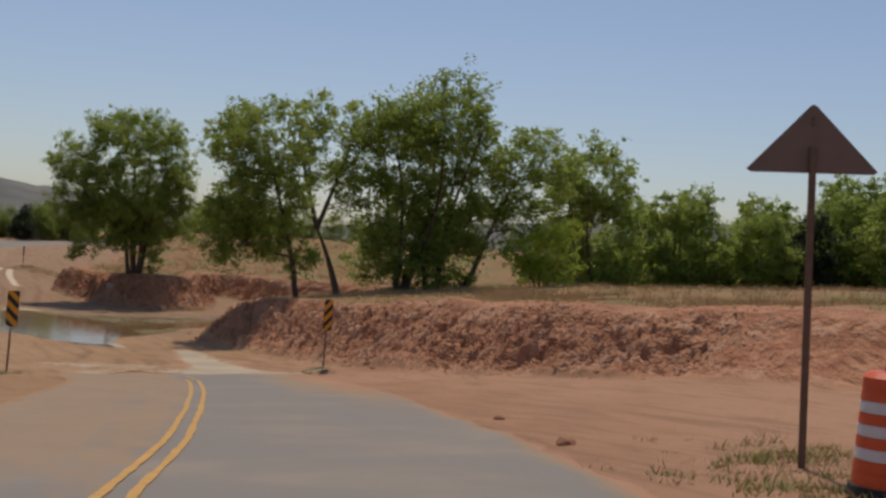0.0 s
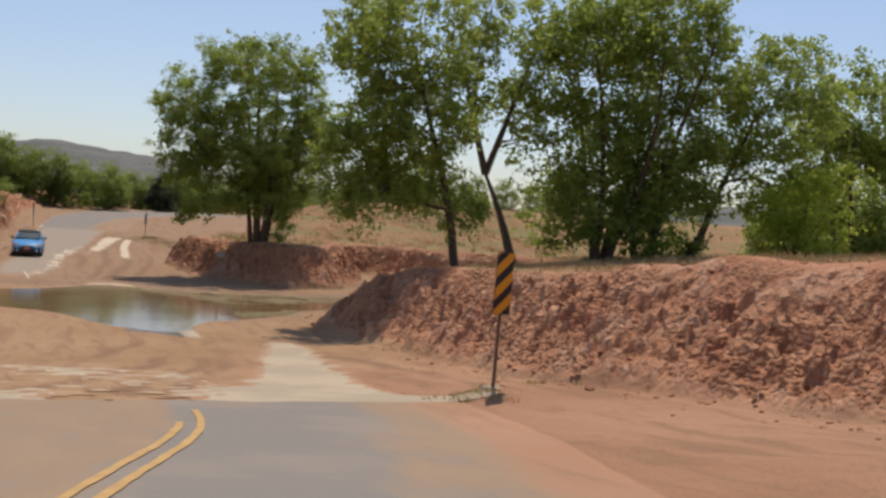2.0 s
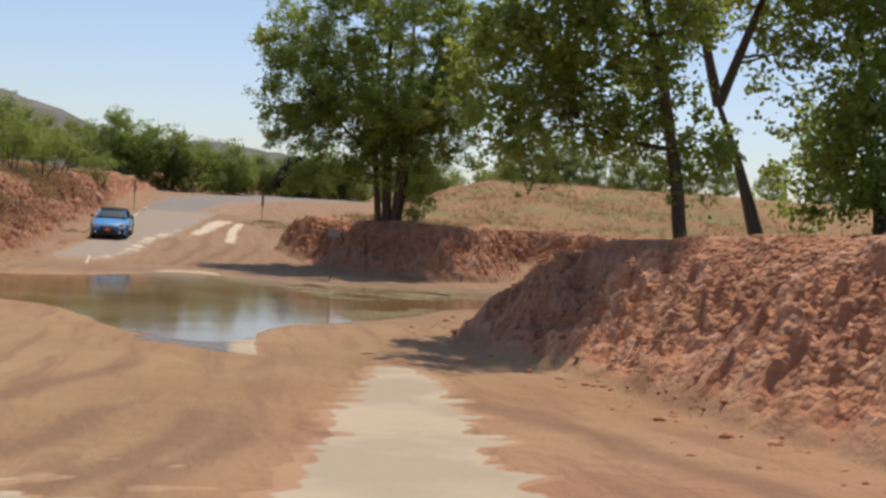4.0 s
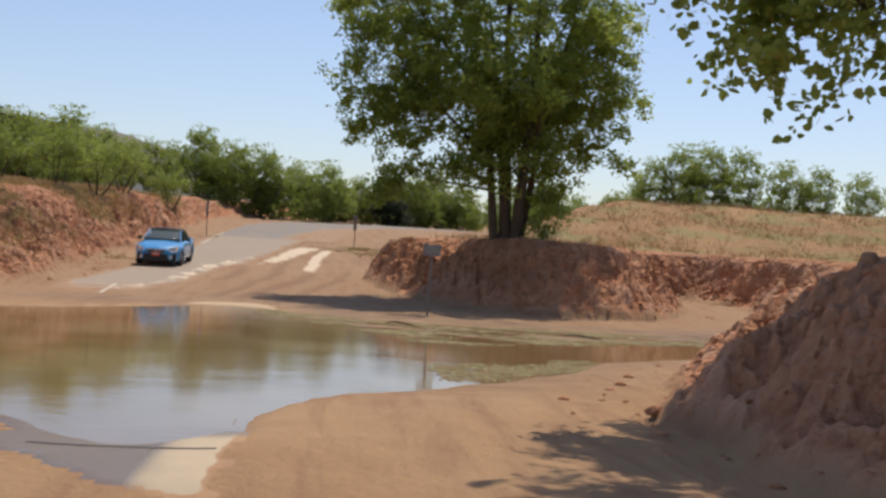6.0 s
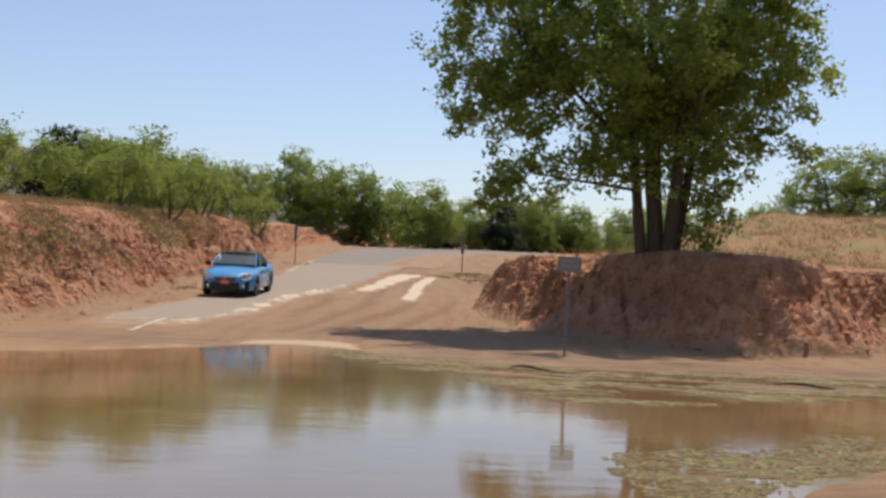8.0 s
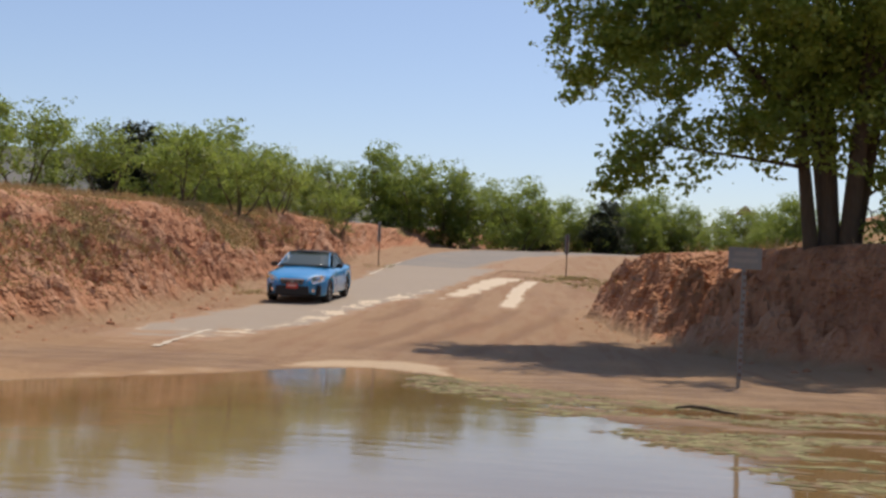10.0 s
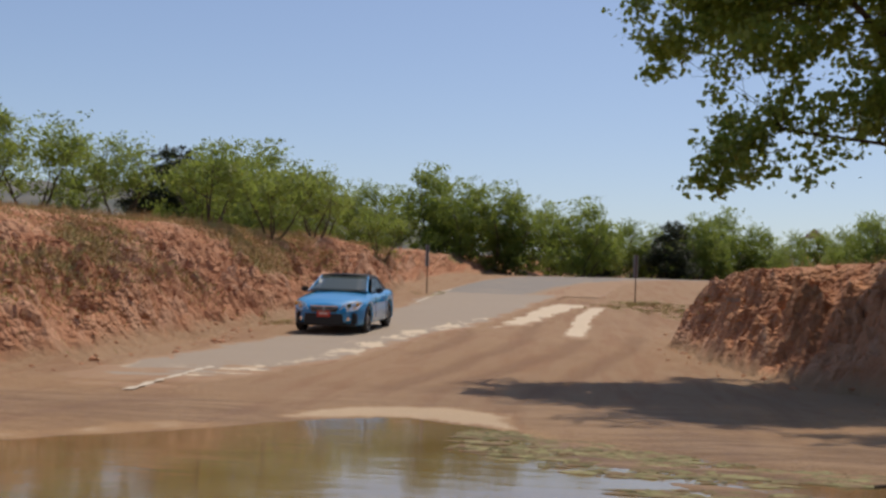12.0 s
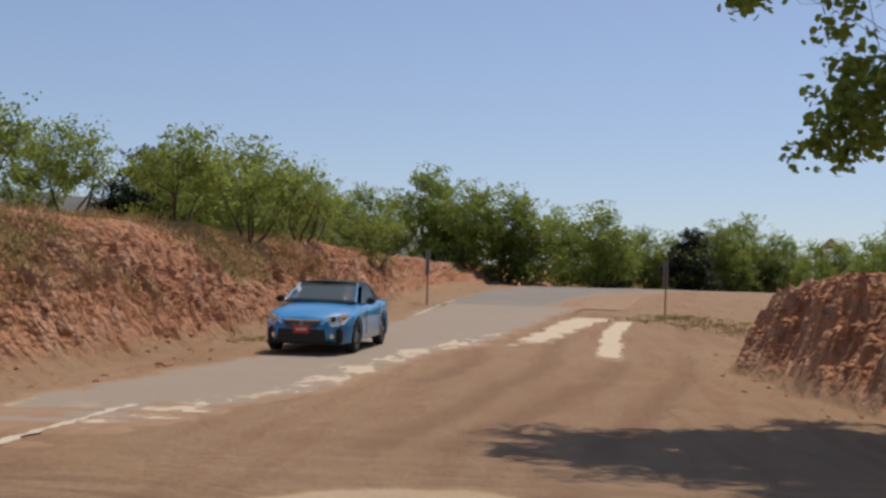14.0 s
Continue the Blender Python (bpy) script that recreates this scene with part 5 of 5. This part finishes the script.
        bm.faces.new([bm.verts.new((x, y - 0.012, z)) for x, y, z in front])
        bmesh.ops.solidify(bm, geom=bm.faces[:], thickness=0.04)
        lamp = part("headlamp", bm, LENS, ob, "clear swept headlamp")
        part("projector", rod(0.058, 0.04, 0, 16), CHROME, lamp).matrix_local = pose(sx * 0.59, -2.285, 0.69, 80, 0, sx * 35)
        part("indicator", rod(0.04, 0.04, 0, 12), simple("amber_bulb", (0.7, 0.3, 0.02), 0.3), lamp).matrix_local = pose(sx * 0.755, -2.075, 0.715, 80, 0, sx * 50)
        part("fog_lamp", rod(0.05, 0.03, 0, 14), LENS, ob, "round fog lamp").matrix_local = pose(sx * 0.57, -2.27, 0.37, 90, 0, sx * 25)
        for axle in (FA, RA):
            wheel = part("wheel", rod(0.05, 0.05, 0, 12), ALLOY, ob)
            wheel.matrix_local = pose(sx * 0.86, axle, WR, 0, sx * 90, 0)
            tv, tf = [], []
            prof = ((0.215, -0.10), (0.29, -0.115), (0.328, -0.09), (WR, -0.04), (WR, 0.04), (0.328, 0.085), (0.29, 0.105), (0.215, 0.095))
            n = 36
            for k in range(n):
                a = 2 * math.pi * k / n
                tv += [(math.cos(a) * r, math.sin(a) * r, z - 0.06) for r, z in prof]
            m = len(prof)
            for k in range(n):
                for j in range(m):
                    a0, a1 = k * m + j, k * m + (j + 1) % m
                    b0, b1 = ((k + 1) % n) * m + j, ((k + 1) % n) * m + (j + 1) % m
                    tf.append((a0, a1, b1, b0))
            mesh_object("tyre", tv, tf, TYRE, wheel, smooth=True)
            bm = bmesh.new()
            for k in range(7):
                a = 2 * math.pi * k / 7
                bmesh.ops.create_cube(bm, size=1, matrix=Matrix.Rotation(a, 4, "Z") @ Matrix.LocRotScale((0.125, 0, 0.0), None, (0.19, 0.045, 0.025)))
            bmesh.ops.create_cone(bm, cap_ends=False, segments=32, radius1=0.222, radius2=0.222, depth=0.16, matrix=Matrix.Translation((0, 0, -0.06)))
            bmesh.ops.create_circle(bm, cap_ends=True, segments=32, radius=0.22, matrix=Matrix.Translation((0, 0, -0.11)))
            part("rim", bm, ALLOY, wheel, "seven-spoke alloy rim")
    # windscreen, with its frame
    bm = bmesh.new()
    pts = cabin(-0.98, 1.0, 0.74, -0.20, 1.37, 0.595)
    bm.faces.new([bm.verts.new(p) for p in pts])
    bmesh.ops.subdivide_edges(bm, edges=bm.edges[:], cuts=4, use_grid_fill=True)
    for v in bm.verts:
        v.co.y -= 0.09 * (1 - (v.co.x / 0.74) ** 2)
    bmesh.ops.solidify(bm, geom=bm.faces[:], thickness=0.01)
    glass = part("windscreen", bm, GLASS, ob, "dark sloping windscreen", True)
    for sx in (-1, 1):
        tvv, tff = [], []
        tube(tvv, tff, [Vector((sx * 0.755, -0.97, 0.99)), Vector((sx * 0.68, -0.55, 1.205)), Vector((sx * 0.615, -0.17, 1.375))], [0.024, 0.022, 0.02], 8)
        mesh_object("pillar", tvv, tff, CAR_BLUE, ob, smooth=True)
        tvv, tff = [], []
        tube(tvv, tff, [Vector((sx * 0.08, -1.10, 1.005)), Vector((sx * 0.40, -1.03, 1.01)), Vector((sx * 0.66, -0.86, 1.06))][::-1], [0.008, 0.009, 0.009], 5)
        mesh_object("wiper", tvv, tff, TRIM, ob, smooth=True)
    tvv, tff = [], []
    tube(tvv, tff, [Vector((-0.615, -0.17, 1.375)), Vector((-0.3, -0.25, 1.395)), Vector((0, -0.275, 1.40)), Vector((0.3, -0.25, 1.395)), Vector((0.615, -0.17, 1.375))], [0.03] * 5, 8)
    mesh_object("windscreen_header", tvv, tff, TRIM, ob, smooth=True)
    part("dash_paper", box(0.22, 0.12, 0.01, 1.03, 0, (0.2, -0.78)), PAINT_W, ob, "pale paper on the dashboard")
    # grille, emblem, plate, and a black panel for the shade low on the bumper
    bm = prism([(-0.30, 0.53), (0.30, 0.53), (0.36, 0.66), (-0.36, 0.66)], -2.405, -2.36)
    grille = part("grille", bm, TRIM, ob, "black slatted grille")
    for k in range(3):
        part("slat", box(0.60 + 0.03 * k, 0.02, 0.012, 0.555 + 0.035 * k, 0.003, (0, -2.408)), GREY_BACK, grille)
    part("emblem", rod(0.045, 0.02, 0, 16), STEEL, grille, "plain dull oval").matrix_local = pose(0, -2.40, 0.61, 90, 0, 0)
    part("grille_trim", box(0.70, 0.03, 0.025, 0.665, 0.008, (0, -2.385)), CHROME, grille, "chrome strip")
    part("lower_shade_panel", prism([(-0.50, 0.25), (0.50, 0.25), (0.46, 0.50), (-0.46, 0.50)], -2.388, -2.30), TRIM, ob, "black panel standing in for shade on the lower fascia")
    plate = part("number_plate", box(0.32, 0.014, 0.16, 0.42, 0.004, (0, -2.405)), PLATE, ob, "red front plate")
    part("plate_bar", box(0.22, 0.004, 0.05, 0.475, 0, (0, -2.415)), PLATE_BAR, plate)
    part("bumper_lip", box(1.5, 0.1, 0.05, 0.2, 0.02, (0, -2.22)), TRIM, ob, "black lower lip")
    return ob


car()


# ---- litter of the ground ----
def scatter_mesh(name, verts, faces, mat, label, category):
    v, f = np.asarray(verts, np.float32), np.asarray(faces, np.int32)
    me = bpy.data.meshes.new(name)
    me.vertices.add(len(v))
    me.vertices.foreach_set("co", v.ravel())
    me.loops.add(f.size)
    me.loops.foreach_set("vertex_index", f.ravel())
    me.polygons.add(len(f))
    me.polygons.foreach_set("loop_start", np.arange(0, f.size, f.shape[1], dtype=np.int32))
    me.update(calc_edges=True)
    me.materials.append(mat)
    return tagged(new(name, me), label, category, kind="stuff")


def island_material(name, a, b, rough=0.9, extra=None):
    k = Nodes(name)
    col = k.mix(k.n("NewGeometry").outputs["Random Per Island"], a, b)
    if extra:
        col = k.mix(k.step(k.noise(6.0, 4), 0.42, 0.62), col, extra)
    return k.done(col, rough, 0, 0.2)


def clods():
    """Lumps of earth on the banks and at their feet."""
    rs = np.random.RandomState(7)
    n = 150000
    x, y = rs.uniform(-14.5, 15.5, n), rs.uniform(-12, 69, n)
    z, bank, grass, wet = land(x, y)
    chance = np.clip(bank * (1 - grass) * 0.5, 0, 1)
    spill = np.zeros(n)
    for poly in (EMBANKMENT, MOUND, LEFT_BANK):
        d = inside(poly, x, y)
        spill = np.maximum(spill, smooth(-1.6, 0.3, d) * smooth(2.0, 0.6, d) * 0.30)
    chance = np.maximum(chance * 0.55, spill * 0.8)
    keep = rs.random_sample(n) < chance * 0.5
    x, y, z = x[keep], y[keep], z[keep]
    base = np.array([(0, 0, 1), (0.9, 0, 0.35), (0.28, 0.85, 0.3), (-0.72, 0.52, 0.38), (-0.72, -0.52, 0.3), (0.28, -0.85, 0.36), (0, 0, -0.5)])
    tri = np.array([(0, 1, 2), (0, 2, 3), (0, 3, 4), (0, 4, 5), (0, 5, 1), (6, 2, 1), (6, 3, 2), (6, 4, 3), (6, 5, 4), (6, 1, 5)])
    verts, faces = [], []
    for k in range(len(x)):
        s = 0.025 + 0.08 * rs.random_sample() ** 3.0
        a = rs.uniform(0, 6.28)
        rot = np.array(((math.cos(a), -math.sin(a), 0), (math.sin(a), math.cos(a), 0), (0, 0, 1)))
        shape = base * rs.uniform(0.65, 1.3, (7, 1)) * (s * rs.uniform(0.8, 1.4), s, s * rs.uniform(0.5, 0.95))
        verts.append(shape @ rot.T + (x[k], y[k], z[k] - s * 0.25))
        faces.append(tri + 7 * k)
    mat = island_material("earth_clod", (0.32, 0.135, 0.068), (0.49, 0.245, 0.135))
    scatter_mesh("earth_clods", np.concatenate(verts), np.concatenate(faces), mat, "broken lumps of red earth on the banks", "clods")


clods()


def blades(name, spots, mat, label, category, seed, height, count, spread):
    """Tufts of thin bent blades at the given (x, y, scale)."""
    rs = np.random.RandomState(seed)
    spots = np.asarray(spots)
    x, y, sc = (np.repeat(spots[:, k], count) for k in range(3))
    n = len(x)
    x, y = x + rs.normal(0, spread, n) * sc, y + rs.normal(0, spread, n) * sc
    z = land(x, y)[0] - 0.02
    a = rs.uniform(0, 6.28, n)
    h = height * sc * rs.uniform(0.45, 1.15, n)
    lean = rs.uniform(0.2, 1.1, n) * h
    w = 0.006 + 0.008 * sc
    b = rs.uniform(0, 6.28, n)
    p0 = np.stack([x - np.cos(a) * w, y - np.sin(a) * w, z], 1)
    p1 = np.stack([x + np.cos(a) * w, y + np.sin(a) * w, z], 1)
    p2 = np.stack([x + np.cos(b) * lean, y + np.sin(b) * lean, z + h], 1)
    v = np.stack([p0, p1, p2], 1).reshape(-1, 3)
    return scatter_mesh(name, v, np.arange(len(v)).reshape(-1, 3), mat, label, category)


DRY = island_material("dry_grass_blade", (0.42, 0.27, 0.125), (0.60, 0.43, 0.22))
GREEN = island_material("green_weed_blade", (0.28, 0.265, 0.085), (0.48, 0.43, 0.17))


def grass():
    rs = np.random.RandomState(15)
    n = 42000
    x = np.concatenate([rs.uniform(-26, 34, n), rs.uniform(3, 20, 12000), rs.uniform(-28, -12, 14000)])
    y = np.concatenate([rs.uniform(-16, 92, n), rs.uniform(-8, 30, 12000), rs.uniform(42, 80, 14000)])
    z, bank, cover, wet = land(x, y)
    patch = smooth(0.38, 0.62, value_noise(x * 0.35, y * 0.35, 201))
    bare = smooth(32, 26, y) * (1 - 0.8 * smooth(9, 16, x))
    keep = rs.random_sample(len(x)) < cover * (0.2 + 0.6 * patch) * (1 - 0.75 * bare)
    sc = rs.uniform(0.5, 1.25, keep.sum()) * (1 - 0.4 * bare[keep]) * (1 - 0.45 * smooth(-10, -12, x[keep]) * smooth(62, 52, y[keep]))
    blades("dry_grass", np.stack([x[keep], y[keep], sc], 1), DRY, "tufts of dry straw-coloured grass", "grass", 16, 0.34, 7, 0.14)
    # weeds on the slopes of the left bank and along crests
    n = 34000
    x, y = rs.uniform(-21, -10, n), rs.uniform(44, 84, n)
    z, bank, cover, wet = land(x, y)
    d = inside(LEFT_BANK, x, y)
    patch = np.maximum(smooth(0.52, 0.72, value_noise(x * 0.5, y * 0.5, 211)), smooth(-0.04, 0.12, fbm(x * 0.4, y * 0.4, 3, 141)))
    keep = rs.random_sample(n) < patch * smooth(0.5, 2.0, d) * 0.95
    sc = rs.uniform(0.5, 1.3, keep.sum())
    spots = np.stack([x[keep], y[keep], sc], 1)
    blades("bank_weeds", spots[::2], GREEN, "patches of green and yellow weeds on the red bank", "weeds", 17, 0.11, 14, 0.2)
    blades("bank_straw", spots[1::2], DRY, "dry weeds on the red bank", "weeds", 18, 0.13, 12, 0.2)
    # small weeds at the feet of the signs and along the road
    spots = []
    for cx, cy, r, k in ((-0.15, 0.1, 0.55, 40), (-0.2, 1.0, 0.5, 16), (-4.9, -25.8, 1.2, 110), (-5.6, -27.2, 1.2, 80), (-3.6, -24.5, 1.2, 50), (0.1, 72.2, 0.9, 60), (-0.9, 70.6, 0.8, 30), (1.2, 69.0, 1.3, 130), (2.0, 66.5, 1.0, 80), (0.8, 71.5, 1.0, 60), (-8.1, 74.2, 0.8, 30), (-10.0, 60.5, 0.9, 50),
                         (-9.7, 0.4, 0.5, 16), (2.3, 3.0, 0.9, 16), (1.5, 55.0, 0.8, 14)):
        for _ in range(k):
            spots.append((cx + rs.normal(0, r * 0.6), cy + rs.normal(0, r * 0.6), rs.uniform(0.35, 0.9)))
    blades("roadside_weeds", spots[::2], GREEN, "small green weeds round the posts", "weeds", 19, 0.17, 16, 0.12)
    blades("roadside_straw", spots[1::2], DRY, "dry weeds round the posts", "weeds", 20, 0.13, 12, 0.14)


grass()


def algae():
    """Mats of drying algae on the shallows: thin ragged patches, each a little domed."""
    rs = np.random.RandomState(33)
    mat = island_material("drying_algae", (0.09, 0.085, 0.035), (0.28, 0.26, 0.125), 0.85, (0.19, 0.13, 0.075))
    n = 130000
    x = np.concatenate([rs.uniform(-3.2, 16, 80000), rs.uniform(0, 3.8, 50000)])
    y = np.concatenate([rs.uniform(32.5, 41, 80000), rs.uniform(26.5, 31.5, 50000)])
    edge = np.interp(x, (-3.2, -2.2, -0.6, 0.3, 2.0, 4.0, 7.0, 16.0), (39.5, 38.3, 35.3, 33.2, 33.3, 34.6, 36.2, 37.5))
    belt = smooth(-0.3, 0.5, y - edge) * smooth(0.44, 0.66, 0.6 * value_noise(x * 0.55, y * 1.5, 301) + 0.4 * value_noise(x * 1.1, y * 4.0, 303) + 0.06)
    isle = smooth(0.5, -0.2, np.abs((y - 27.2) - 0.95 * (x - 0.4)) - 1.0 + 1.3 * (value_noise(x * 0.9, y * 0.9, 305) - 0.4)) * smooth(0.1, 0.5, x) * smooth(3.6, 2.4, x)
    isle = isle * (0.25 + 0.75 * smooth(0.35, 0.6, value_noise(x * 3.1, y * 3.1, 307)))
    inpond = inside(POND, x, y) > -0.25
    keep = (rs.random_sample(n) < np.maximum(belt * 0.36, isle * 0.34)) & inpond
    verts, faces = [], []
    m = 6
    for px, py in zip(x[keep], y[keep]):
        near = py < 32
        r = 0.008 + (0.022 if near else 0.05) * rs.random_sample() ** 2.0
        stretch = rs.uniform(1.2, 3.0) if near else rs.uniform(2.0, 6.0)
        h = rs.uniform(0.002, 0.009)
        i = len(verts)
        verts.append((px, py, 0.012 + h))
        for k in range(m):
            a = 2 * math.pi * k / m
            q = r * rs.uniform(0.5, 1.3)
            verts.append((px + math.cos(a) * q * stretch, py + math.sin(a) * q, 0.004))
        faces += [(i, i + 1 + k, i + 1 + (k + 1) % m) for k in range(m)]
    scatter_mesh("algae_mats", verts, faces, mat, "drying green algae mats on the shallows", "algae")


algae()


def stick(at, length, turn, label):
    tv, tf = [], []
    rng = random.Random(int(length * 100))
    pts = [Vector((-length / 2 + length * t, rng.gauss(0, 0.03), 0.03 + 0.03 * math.sin(t * 5))) for t in (0, 0.25, 0.5, 0.75, 1)]
    tube(tv, tf, pts, [0.012, 0.02, 0.024, 0.018, 0.008], 7)
    ob = mesh_object("driftwood", tv, tf, BARK, smooth=True)
    ob.matrix_world = pose(*at, 0, 0, turn)
    tagged(ob, label, "driftwood")


stick((4.6, 36.6, 0.02), 1.0, 8, "dark driftwood stick on the algae")
stick((0.4, 37.9, 0.02), 0.7, -5, "dark driftwood stick on the algae")


def stones(name, spots, mat, label, category, seed):
    for k, (x, y, s) in enumerate(spots):
        bm = bmesh.new()
        bmesh.ops.create_icosphere(bm, subdivisions=2, radius=s)
        for v in bm.verts:
            v.co *= 1 + 0.35 * noise.noise(v.co * (1.6 / s) + Vector((seed + k * 3.7, 0, 0)))
            v.co.z *= 0.6
        ob = part(name, bm, mat)
        ob.location = (x, y, ground(x, y) + s * 0.2)
        tagged(ob, label, category, "loose lumps on the dirt")


CLOD = simple("loose_clod", (0.30, 0.14, 0.075), 0.95, vary=0.3, scale=9)
stones("dirt_lump", ((-5.9, -22.8, 0.13), (-4.6, -19.0, 0.09), (2.4, 23.4, 0.13), (0.9, 2.6, 0.07), (2.2, 0.8, 0.09), (3.4, 7.2, 0.10)), CLOD,
       "dark lump of dried mud on the dirt", "lump", 5)


def gazebo():
    """A small shelter far off: a pyramid roof on posts."""
    roof_mat, wood = simple("dark_red_roof", (0.12, 0.055, 0.04), 0.8), simple("shelter_post", (0.06, 0.045, 0.035), 0.8)
    ob = thing("picnic_shelter", (22.0, 150.0, 0), 10, "small shelter with a dark red pyramid roof far off", "shelter")
    z = 10.2
    ob.location.z = ground(22.0, 150.0)
    z = z - ob.location.z
    bm = bmesh.new()
    bmesh.ops.create_cone(bm, cap_ends=True, segments=4, radius1=1.25, radius2=0.05, depth=1.0, matrix=Matrix.Translation((0, 0, z + 0.5)) @ Matrix.Rotation(radians(45), 4, "Z"))
    part("roof", bm, roof_mat, ob, "dark red pyramid roof")
    for px in (-0.7, 0.7):
        for py in (-0.7, 0.7):
            part("post", box(0.12, 0.12, z + 0.02, 0, 0, (px, py)), wood, ob)


gazebo()
